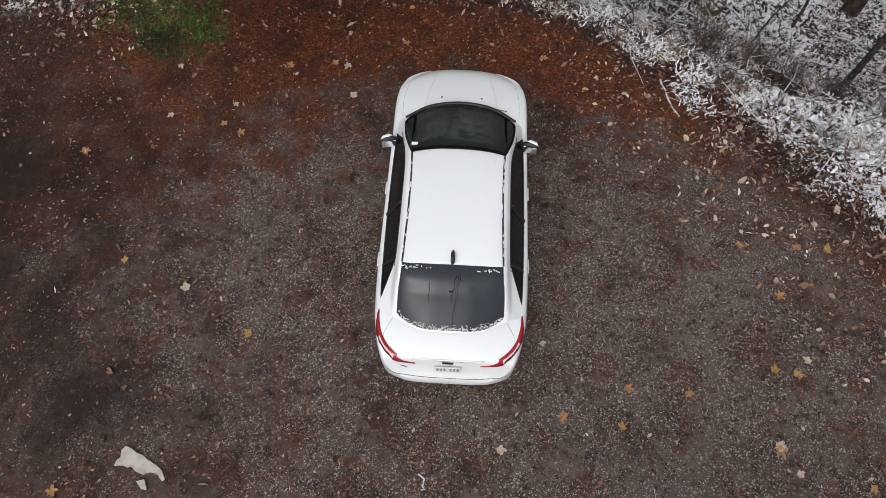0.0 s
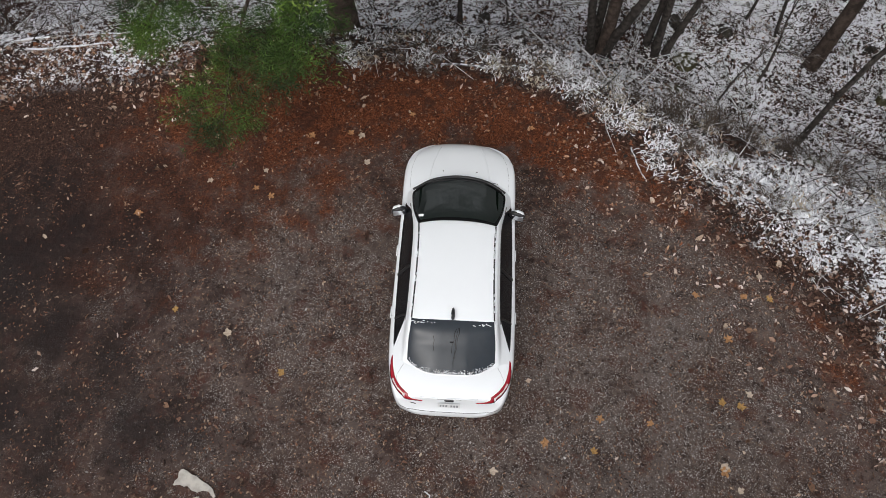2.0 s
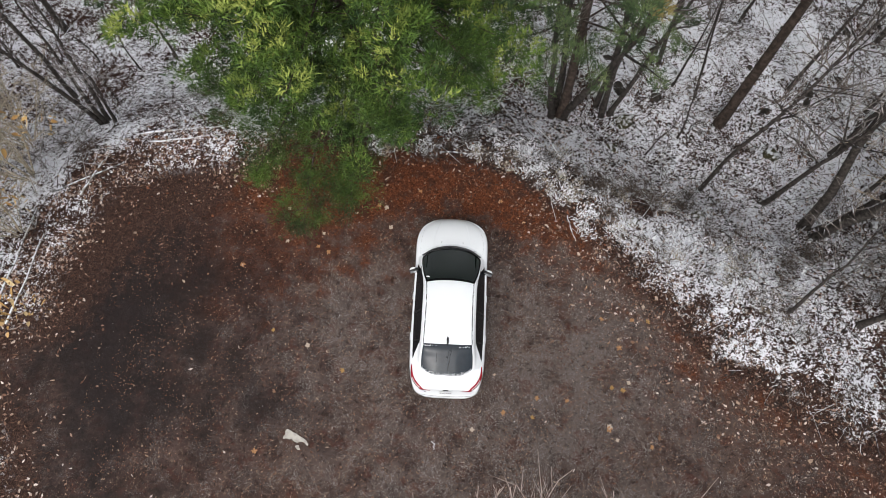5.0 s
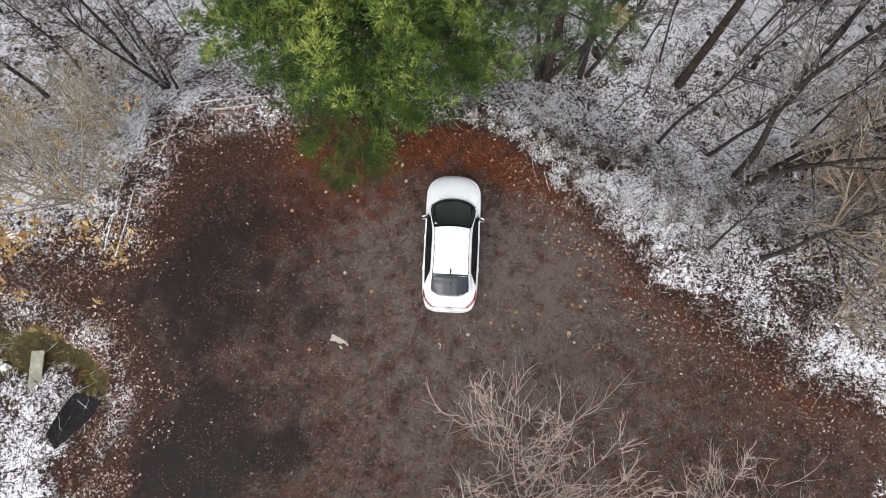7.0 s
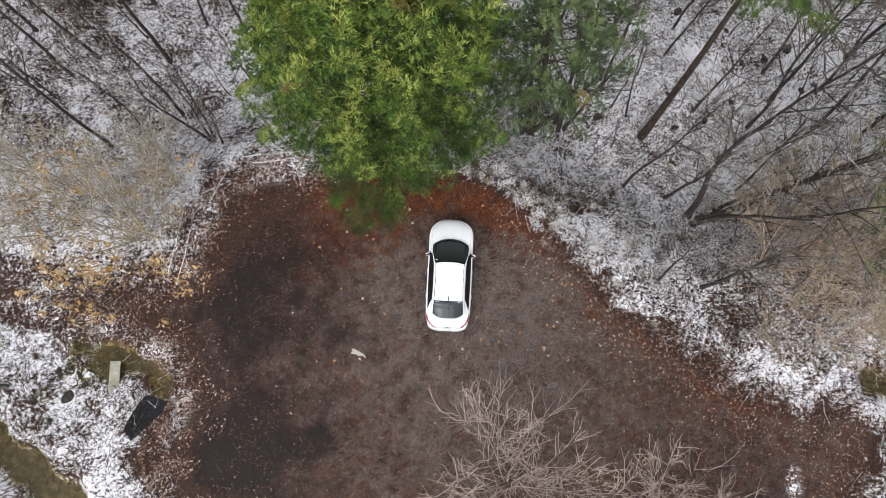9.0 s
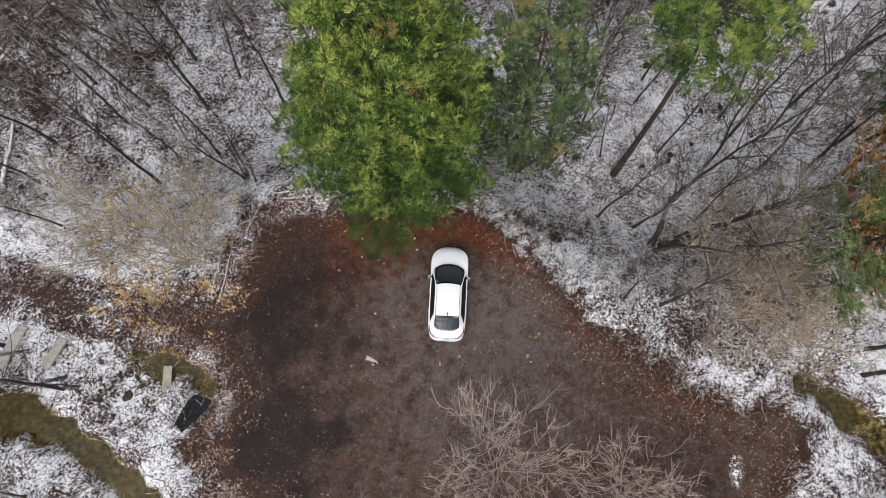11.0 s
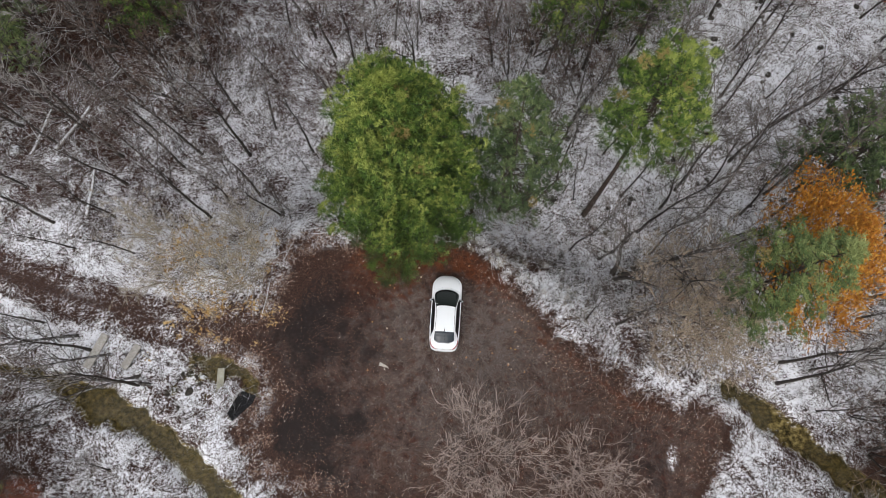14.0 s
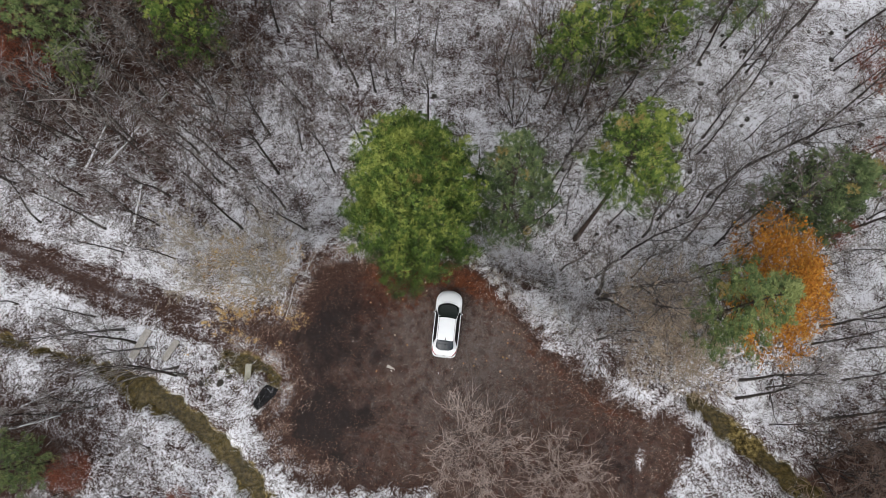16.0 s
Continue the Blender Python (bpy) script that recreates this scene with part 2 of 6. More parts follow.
M = {
    "ground": ground_material(),
    "bark": bark_material("bark", (0.024, 0.020, 0.018), (0.092, 0.079, 0.071), 9.0, 0.3),
    "pine_bark": bark_material("pine_bark", (0.030, 0.022, 0.018), (0.095, 0.070, 0.058), 6.0, 0.1),
    "twig": bark_material("twig", (0.080, 0.066, 0.058), (0.235, 0.200, 0.180), 12.0, 0.35),
    "grey_twig": bark_material("grey_twig", (0.165, 0.150, 0.140), (0.43, 0.395, 0.37), 12.0, 0.4),
    "brown_twig": bark_material("brown_twig", (0.085, 0.058, 0.046), (0.27, 0.195, 0.160), 12.0, 0.15),
    "south_twig": bark_material("south_twig", (0.26, 0.200, 0.172), (0.66, 0.55, 0.495), 12.0, 0.2),
    "tan_twig": bark_material("tan_twig", (0.27, 0.23, 0.175), (0.62, 0.54, 0.42), 12.0, 0.3),
    "rust_twig": bark_material("rust_twig", (0.26, 0.205, 0.150), (0.61, 0.50, 0.385), 12.0, 0.2),
    "brush_twig": bark_material("brush_twig", (0.055, 0.042, 0.034), (0.16, 0.125, 0.10), 12.0, 0.35),
    "snow_twig": bark_material("snow_twig", (0.20, 0.185, 0.175), (0.50, 0.48, 0.46), 14.0, 1.0),
    "dead_wood": bark_material("dead_wood", (0.20, 0.18, 0.165), (0.46, 0.43, 0.40), 10.0, 0.75),
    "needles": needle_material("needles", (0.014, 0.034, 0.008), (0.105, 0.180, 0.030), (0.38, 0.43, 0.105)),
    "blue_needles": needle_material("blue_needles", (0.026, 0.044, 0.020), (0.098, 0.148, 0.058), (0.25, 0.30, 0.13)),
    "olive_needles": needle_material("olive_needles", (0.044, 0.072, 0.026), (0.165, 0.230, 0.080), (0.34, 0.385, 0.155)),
    "orange_leaf": leaf_material("orange_leaf", (0.0, (0.28, 0.090, 0.012)), (0.5, (0.52, 0.21, 0.022)), (1.0, (0.62, 0.34, 0.060))),
    "red_leaf": leaf_material("red_leaf", (0.0, (0.09, 0.022, 0.012)), (0.6, (0.20, 0.055, 0.025)), (1.0, (0.28, 0.10, 0.05))),
    "yellow_leaf": leaf_material("yellow_leaf", (0.0, (0.30, 0.16, 0.05)), (0.5, (0.50, 0.32, 0.12)), (1.0, (0.62, 0.50, 0.29))),
    "litter": leaf_material("litter", (0.0, (0.035, 0.018, 0.014)), (0.45, (0.12, 0.058, 0.036)), (0.8, (0.24, 0.145, 0.09)), (1.0, (0.46, 0.37, 0.29))),
    "pale_litter": leaf_material("pale_litter", (0.0, (0.06, 0.027, 0.018)), (0.35, (0.16, 0.080, 0.052)), (0.68, (0.34, 0.23, 0.17)), (1.0, (0.70, 0.62, 0.57))),
    "crumbs": leaf_material("crumbs", (0.0, (0.012, 0.008, 0.007)), (0.4, (0.050, 0.024, 0.016)), (0.75, (0.15, 0.066, 0.034)), (1.0, (0.38, 0.28, 0.20))),
    "rust_litter": leaf_material("rust_litter", (0.0, (0.09, 0.026, 0.012)), (0.6, (0.21, 0.075, 0.03)), (1.0, (0.48, 0.30, 0.18))),
    "snow_litter": leaf_material("snow_litter", (0.0, (0.66, 0.67, 0.70)), (1.0, (0.90, 0.91, 0.94))),
    "dark_litter": leaf_material("dark_litter", (0.0, (0.010, 0.007, 0.006)), (0.6, (0.038, 0.024, 0.019)), (0.9, (0.09, 0.06, 0.047)), (1.0, (0.22, 0.16, 0.13))),
    "stone": bark_material("stone", (0.10, 0.095, 0.09), (0.24, 0.23, 0.22), 5.0, 0.6),
    "dark_stone": bark_material("dark_stone", (0.018, 0.015, 0.012), (0.075, 0.066, 0.056), 6.0, 0.1),
    "pale_leaf": leaf_material("pale_leaf", (0.0, (0.36, 0.28, 0.21)), (1.0, (0.50, 0.42, 0.34))),
    "dull_leaf": leaf_material("dull_leaf", (0.0, (0.24, 0.12, 0.03)), (1.0, (0.40, 0.25, 0.09))),
    "tawny_leaf": leaf_material("tawny_leaf", (0.0, (0.26, 0.12, 0.05)), (1.0, (0.40, 0.22, 0.10))),
    "pebble": leaf_material("pebble", (0.0, (0.10, 0.095, 0.09)), (0.6, (0.26, 0.25, 0.24)), (1.0, (0.52, 0.50, 0.48))),
    "moss": bark_material("moss", (0.040, 0.036, 0.020), (0.10, 0.090, 0.045), 7.0, 0.5),
    "slab": bark_material("slab", (0.30, 0.28, 0.255), (0.48, 0.455, 0.42), 8.0, 0.12),
    "plank": bark_material("plank", (0.30, 0.29, 0.23), (0.45, 0.44, 0.37), 7.0, 0.05),
    "pale": plain("pale", (0.46, 0.43, 0.39), 0.9, vary=0.3, scale=9),
    "water": water_material("water", (0.050, 0.037, 0.012), 0.66),
    "black_water": water_material("black_water", (0.007, 0.007, 0.008), 0.95, 0.10, 0.12),
    "paint": paint_material(),
    "trim": plain("black_trim", (0.012, 0.012, 0.013), 0.45),
    "frit": plain("black_glass_edge", (0.008, 0.008, 0.009), 0.12),
    "cabin": plain("cabin_cloth", (0.010, 0.012, 0.011), 0.8),
    "screen": glass_material("windscreen_glass", (0.003, 0.008, 0.006), 0.18),
    "tint": glass_material("tinted_glass", (0.006, 0.007, 0.009), 0.06),
    "rear": plain("wet_rear_glass", (0.020, 0.026, 0.034), 0.06, spec=0.28),
    "red_lens": plain("red_lens", (0.30, 0.006, 0.016), 0.10),
    "clear_lens": plain("clear_lens", (0.62, 0.55, 0.55), 0.10),
    "chrome": plain("chrome", (0.62, 0.63, 0.65), 0.12, 1.0),
    "rubber": plain("rubber", (0.016, 0.016, 0.016), 0.85),
    "alloy": plain("alloy", (0.42, 0.42, 0.43), 0.3, 1.0),
    "plate": plain("plate_white", (0.70, 0.71, 0.72), 0.4),
    "ink": plain("plate_ink", (0.26, 0.27, 0.29), 0.5),
    "snow": plain("snow", (0.80, 0.82, 0.86), 0.8, vary=0.1, scale=30),
}

# ---- ground ----
LOT = [(-10.1, 4.0), (-8.1, 4.8), (-6.0, 4.7), (-3.5, 4.6), (-1.2, 4.6), (0.9, 4.3), (2.4, 3.4), (3.6, 2.4), (5.1, 0.7), (6.7, -1.1),
       (8.2, -2.2), (10.2, -3.4), (12.2, -4.7), (14.6, -5.1), (16.4, -5.0), (17.2, -5.7), (16.3, -7.0), (15.6, -8.5), (15.4, -11.0), (14.8, -26.0),
       (7.5, -26.0), (7.0, -13.5), (1.5, -11.7), (-0.1, -10.7), (-4.6, -11.4), (-8.5, -11.1), (-10.6, -9.9), (-11.6, -7.8), (-10.8, -5.8),
       (-11.4, -4.3), (-13.8, -3.3), (-18.4, -2.6), (-24.0, -1.5), (-33.0, 1.1), (-60.0, 9.0), (-60.0, 12.0), (-33.6, 3.0),
       (-24.5, 0.8), (-16.7, -0.8), (-14.1, -1.2), (-11.4, -0.1), (-11.3, 1.6)]
BROOK_WEST = [(-60.0, 1.0), (-40.0, -2.2), (-28.5, -4.7), (-23.8, -5.2), (-20.4, -5.95), (-17.3, -7.2), (-14.15, -9.3), (-11.9, -11.1), (-10.2, -12.8), (-8.0, -17.0), (-8.0, -40.0),
              (-10.4, -40.0), (-10.2, -17.0), (-11.9, -13.0), (-13.7, -11.5), (-15.1, -10.4), (-17.8, -8.6), (-20.9, -8.1), (-22.7, -6.7), (-25.8, -5.5), (-29.0, -5.2), (-40.0, -3.0), (-60.0, 0.2)]
BROOK_EAST = [(17.0, -2.7), (18.8, -3.4), (20.7, -4.6), (22.6, -6.0), (24.2, -7.0), (26.4, -8.4), (31.0, -14.0), (36.0, -40.0),
              (33.6, -40.0), (29.0, -14.6), (23.9, -8.6), (22.0, -7.2), (20.6, -6.5), (19.5, -5.6), (18.1, -4.3), (16.7, -3.2)]
POOL = [(-15.9, -3.5), (-13.7, -3.5), (-12.0, -4.1), (-11.1, -4.9), (-10.95, -5.9), (-11.35, -5.8), (-11.9, -4.9), (-13.0, -4.7), (-14.0, -5.3), (-14.8, -4.4)]


def inside_distance(px, py, poly):
    """Signed distance to a closed outline, positive inside."""
    best = np.full(px.shape, 1e9)
    inside = np.zeros(px.shape, bool)
    n = len(poly)
    for i in range(n):
        (ax, ay), (bx, by) = poly[i], poly[(i + 1) % n]
        dx, dy = bx - ax, by - ay
        s = np.clip(((px - ax) * dx + (py - ay) * dy) / (dx * dx + dy * dy), 0, 1)
        best = np.minimum(best, np.hypot(px - ax - s * dx, py - ay - s * dy))
        if dy:
            cross = (ay > py) != (by > py)
            inside ^= cross & (px < dx * (py - ay) / dy + ax)
    return np.where(inside, best, -best)


def smooth(a, b, v):
    s = np.clip((v - a) / (b - a), 0, 1)
    return s * s * (3 - 2 * s)


def wobble(px, py, size, seed):
    """Cheap smooth noise, about -1 to 1."""
    r = np.random.RandomState(seed)
    total = np.zeros_like(px)
    for _ in range(7):
        a, p, k = r.uniform(0, 6.283), r.uniform(0, 6.283), r.uniform(0.6, 1.7) * 6.283 / size
        total += np.sin(k * (px * np.cos(a) + py * np.sin(a)) + p)
    return total / 3.2


def ground_height(px, py):
    px, py = np.asarray(px, float), np.asarray(py, float)
    out = -inside_distance(px, py, LOT)
    north = smooth(0, 6, py) * smooth(-26, -12, px) * (1 - 0.6 * smooth(14, 24, px))
    z = -3.2 * smooth(0, 5.5, out) * north - 0.9 * smooth(12, 30, py) * north
    wild = smooth(0.2, 2.5, out)
    z += wild * (0.16 * wobble(px, py, 5.0, 3) + 0.07 * wobble(px, py, 1.6, 4) + 0.03 * wobble(px, py, 0.7, 5))
    z += (1 - wild) * 0.012 * wobble(px, py, 1.3, 6) - 0.02 * (1 - wild)
    for brook in (BROOK_WEST, BROOK_EAST):
        z -= 0.55 * smooth(-0.4, 0.4, inside_distance(px, py, brook) + 0.22 * wobble(px, py, 1.7, 9))
    z -= 0.22 * smooth(-0.15, 0.25, inside_distance(px, py, POOL))
    return z


def mesh_of(name, verts, faces, mats, smooth_all=True, index=None):
    me = bpy.data.meshes.new(name)
    me.from_pydata([tuple(v) for v in verts], [], faces)
    for m in mats if isinstance(mats, (list, tuple)) else [mats]:
        me.materials.append(m)
    me.polygons.foreach_set("use_smooth", [smooth_all] * len(me.polygons))
    if index is not None:
        me.polygons.foreach_set("material_index", index)
    me.update()
    return me


def part(name, me, parent, label=""):
    """One mesh object under a thing or under a part."""
    ob = new(name, me)
    ob.parent = parent
    return tagged(ob, label)


def axis(lo, hi, fine_lo, fine_hi, step):
    core = np.arange(fine_lo, fine_hi + 1e-6, step)
    left, right, d = [], [], step
    v = core[0]
    while v > lo:
        d *= 1.25
        v -= d
        left.append(v)
    d, v = step, core[-1]
    while v < hi:
        d *= 1.25
        v += d
        right.append(v)
    return np.concatenate([left[::-1], core, right])


def build_ground():
    gx, gy = axis(-400, 400, -37, 36, 0.25), axis(-400, 400, -16, 33, 0.25)
    X, Y = np.meshgrid(gx, gy)
    x, y = X.ravel(), Y.ravel()
    z = ground_height(x, y)
    nx, ny = len(gx), len(gy)
    i = (np.arange(ny - 1)[:, None] * nx + np.arange(nx - 1)[None, :]).ravel()
    quads = np.stack([i, i + 1, i + nx + 1, i + nx], 1)
    me = bpy.data.meshes.new("ground")
    me.vertices.add(len(x))
    me.vertices.foreach_set("co", np.stack([x, y, z], 1).ravel())
    me.loops.add(quads.size)
    me.loops.foreach_set("vertex_index", quads.ravel())
    me.polygons.add(len(quads))
    me.polygons.foreach_set("loop_start", np.arange(len(quads)) * 4)
    me.polygons.foreach_set("use_smooth", np.ones(len(quads), bool))
    me.update(calc_edges=True)
    for key, v in ground_zones(x, y).items():
        me.attributes.new(key, "FLOAT", "POINT").data.foreach_set("value", np.ascontiguousarray(v, dtype=np.float32))
    me.materials.append(M["ground"])
    return tagged(new("ground", me), "gravel clearing with leaf litter and thin snow in the woods", "ground", kind="structure")


def blob(x, y, cx, cy, rx, ry):
    return np.exp(-(((x - cx) / rx) ** 2 + ((y - cy) / ry) ** 2))


def ground_zones(x, y):
    """How much of each cover lies where."""
    lot = inside_distance(x, y, LOT)
    west, east = smooth(-5, -9, x), smooth(3, 7, x)
    track = smooth(-12, -14.5, x)
    red = smooth(2.6, 0.0, lot) * smooth(0.6, 3.2, y) * 1.1 + 0.66 * blob(x, y, -4.0, 2.4, 4.0, 2.2) + 0.42 * blob(x, y, -6.2, 0.2, 2.0, 1.8) + 0.25 * blob(x, y, 3.2, 0.6, 1.6, 1.8)
    red += 0.55 * smooth(2.4, 0.0, lot) * east * smooth(-6, -1, y) + 0.5 * blob(x, y, 12.5, -4.6, 2.6, 1.4)
    red *= smooth(-2.5, -0.2, lot)
    leaf = west * smooth(3.2, 0.3, lot) * 0.8 + track * 0.9 + 0.42 * smooth(1.7, 0.1, lot)
    leaf += 0.35 * blob(x, y, -9.5, 1.5, 2.6, 3.0)
    leaf += 0.40 * blob(x, y, -7.0, 2.6, 2.6, 2.2)
    wet = 1.15 * blob(x + 0.7 * wobble(x, y, 3.4, 54), y + 0.5 * wobble(x, y, 2.6, 55), -7.4, -7.4, 2.8, 1.8) + 0.6 * blob(x, y, -8.7, -0.6, 1.6, 3.0) + 0.35 * blob(x, y, 12.5, -8.0, 2.5, 3.0) + 0.4 * blob(x, y, -5.6, -2.8, 2.4, 1.1) + 0.38 * blob(x, y, -6.4, 0.6, 2.8, 3.4)
    wet += 0.30 * smooth(-1.5, -10.5, x + 2.2 * wobble(x, y, 6.0, 50) + 1.0 * wobble(x, y, 2.2, 51)) * smooth(0, 1, lot)
    wet += 0.35 * blob(x, y, -4.5, -10.8, 5.0, 1.0) + 0.75 * track * smooth(-0.1, 0.5, lot)
    out = -lot
    snow = smooth(-0.1 + 0.25 * track, 1.6 - 1.0 * track, out + (1 - track) * (0.35 * wobble(x, y, 2.4, 52) + 0.2 * wobble(x, y, 0.9, 53))) * (0.63 + 0.09 * smooth(2, 6, x) * smooth(3, 7, y) * smooth(19, 12, y) - 0.05 * smooth(4, 14, y) * smooth(8, 0, x) - 0.08 * smooth(-14, -26, x) * smooth(6, 12, y)) + 0.14 * smooth(1.6, 0.0, lot) * smooth(-0.3, 0.0, lot) * smooth(-5, -9, x)
    snow += 0.40 * blob(x, y, 6.2, 2.0, 1.3, 0.8) + 0.14 * blob(x, y, 7.9, 1.1, 1.2, 0.7) + 0.40 * blob(x, y, -8.6, 5.0, 2.2, 0.7) + -0.06 * blob(x, y, -15, -7, 5, 2.8) + 0.12 * blob(x, y, -22, -3.5, 6, 2.0)
    snow += -0.08 * blob(x, y, 20, -8.5, 5, 2.6) + 0.08 * blob(x, y, 22, -2.0, 5, 2.5) + 0.06 * blob(x, y, 8, 10, 6, 4) + 0.12 * blob(x, y, 20, 18, 8, 8)
    snow -= 0.30 * blob(x, y, 4.6, 4.1, 1.5, 0.8) + 0.40 * blob(x, y, -2.4, 5.8, 1.7, 1.0) + 0.08 * blob(x, y, 13, 0.5, 4.5, 3.0)
    snow -= 0.60 * blob(x, y, -33, 20, 16, 9) + 0.15 * blob(x, y, -26, -8, 6, 5) + 0.30 * blob(x, y, -28, -13, 6, 4) + 0.35 * blob(x, y, 30, -8, 4, 5) + 0.16 * blob(x, y, -12, 24, 9, 4)
    snow -= 0.24 * blob(x, y, -31, 9, 8, 5) + 0.10 * smooth(-2, -5, y) * smooth(-10, -14, x) + 0.35 * blob(x, y, 30, -8.5, 5, 5)
    snow -= 0.25 * blob(x, y, -24, 8, 4, 3) + 0.22 * blob(x, y, 10, 21, 6, 4)
    snow -= 0.16 * blob(x, y, 8.3, 0.2, 1.3, 1.2)
    snow += 0.24 * blob(x, y, 14.0, -7.6, 0.30, 0.8)
    snow -= 0.26 * blob(x, y, 11.8, -1.9, 4.5, 1.6) + 0.75 * blob(x, y, 5.55, 3.45, 0.6, 0.45) + 0.26 * smooth(3.0, 0.4, out) * smooth(-2.5, 0.0, x) * smooth(9.5, 7.0, x) * smooth(2.0, 4.0, y) + 0.12 * blob(x, y, 15, 1, 4, 3)
    moss = np.zeros_like(x)
    for brook in (BROOK_WEST, BROOK_EAST, POOL):
        d = inside_distance(x, y, brook) + 0.22 * wobble(x, y, 1.7, 9)
        moss = np.maximum(moss, smooth(-0.3, 0.25, d))
    for cx, cy, r in ((-14.8, -4.9, 0.45), (-15.6, -5.0, 0.3), (-16.2, -5.8, 0.4), (-15.4, -4.3, 0.3), (-14.2, -6.0, 0.25)):
        moss = np.maximum(moss, 0.8 * blob(x, y, cx, cy, r, r * 1.2))
    snow -= 0.10 * smooth(14, 24, y) * smooth(20, 10, x) + 0.5 * blob(x, y, 27.0, -11, 6, 5.5) + 0.2 * blob(x, y, -27, -12, 6, 4)
    snow = np.clip(snow * (1 - moss), 0, 1)
    gravel = 0.9 * blob(x, y, 2.6, -0.8, 4.2, 2.8) + 0.45 * blob(x, y, -2.6, -0.6, 2.0, 2.6) + 0.75 * blob(x, y, 2.2, -5.6, 5.0, 3.4)
    return {"gravel": np.clip(gravel, 0, 1), "lot": np.clip(lot, -6, 6), "red": np.clip(red, 0, 1.2), "leaf": np.clip(leaf, 0, 1), "snow": snow, "wet": np.clip(wet, 0, 1), "moss": moss}


build_ground()


def sheet_of_water(name, outline, z, mat, label):
    """A flat surface that fills an outline."""
    bm = bmesh.new()
    face = bm.faces.new([bm.verts.new((x, y, z)) for x, y in outline])
    bmesh.ops.triangulate(bm, faces=[face])
    bmesh.ops.recalc_face_normals(bm, faces=bm.faces)
    me = bpy.data.meshes.new(name)
    bm.to_mesh(me)
    bm.free()
    me.materials.append(mat)
    if me.polygons[0].normal.z < 0:
        me.flip_normals()
    return tagged(new(name, me), label, "water", kind="structure")


sheet_of_water("water", BROOK_WEST, -0.44, M["water"], "shallow olive-brown brook between snowy banks")
sheet_of_water("water", BROOK_EAST, -0.44, M["water"], "shallow muddy brook beside the clearing")
sheet_of_water("water", POOL, -0.17, M["water"], "narrow mossy ditch pool under a plank")
sheet_of_water("water", [(-12.05, -5.5), (-11.15, -5.75), (-11.3, -6.2), (-12.35, -7.35), (-12.75, -6.9), (-12.45, -6.2)], 0.075, M["black_water"], "small black puddle in the snow")


# ---- shapes ----
def add_tube(V, F, pts, radii, sides, close=False):
    """Rings along a path of points; V and F are added to."""
    pts = [Vector(p) for p in pts]
    n0 = len(V)
    up = Vector((0.31, 0.77, 0.55))
    for k, p in enumerate(pts):
        d = (pts[min(k + 1, len(pts) - 1)] - pts[max(k - 1, 0)])
        if d.length < 1e-6:
            d = Vector((0, 0, 1))
        d.normalize()
        a = d.cross(up)
        if a.length < 0.1:
            a = d.cross(Vector((1, 0, 0)))
        a.normalize()
        b = d.cross(a)
        r = radii[k]
        for j in range(sides):
            w = 6.28318 * j / sides
            q = p + a * (r * math.cos(w)) + b * (r * math.sin(w))
            V.append((q.x, q.y, q.z))
    for k in range(len(pts) - 1):
        for j in range(sides):
            a, b = n0 + k * sides + j, n0 + k * sides + (j + 1) % sides
            F.append((a, b, b + sides, a + sides))
    if close:
        F.append(tuple(n0 + j for j in reversed(range(sides))))
        F.append(tuple(n0 + (len(pts) - 1) * sides + j for j in range(sides)))


def wander(rng, start, way, length, steps, bend, lift=0.0):
    """A crooked path that starts along a way."""
    p, d = Vector(start), Vector(way).normalized()
    pts = [p.copy()]
    for _ in range(steps):
        d = (d + Vector((rng.gauss(0, bend), rng.gauss(0, bend), rng.gauss(0, bend) + lift))).normalized()
        p = p + d * (length / steps)
        pts.append(p.copy())
    return pts


def along(pts, f):
    k = min(int(f * (len(pts) - 1)), len(pts) - 2)
    return pts[k].lerp(pts[k + 1], f * (len(pts) - 1) - k), (pts[k + 1] - pts[k]).normalized()


def sideways(rng, d, low, high):
    """A way that leaves d at an angle between low and high degrees."""
    a = d.cross(Vector((rng.uniform(-1, 1), rng.uniform(-1, 1), rng.uniform(-1, 1)))).normalized()
    w = radians(rng.uniform(low, high))
    return d * math.cos(w) + a * math.sin(w)


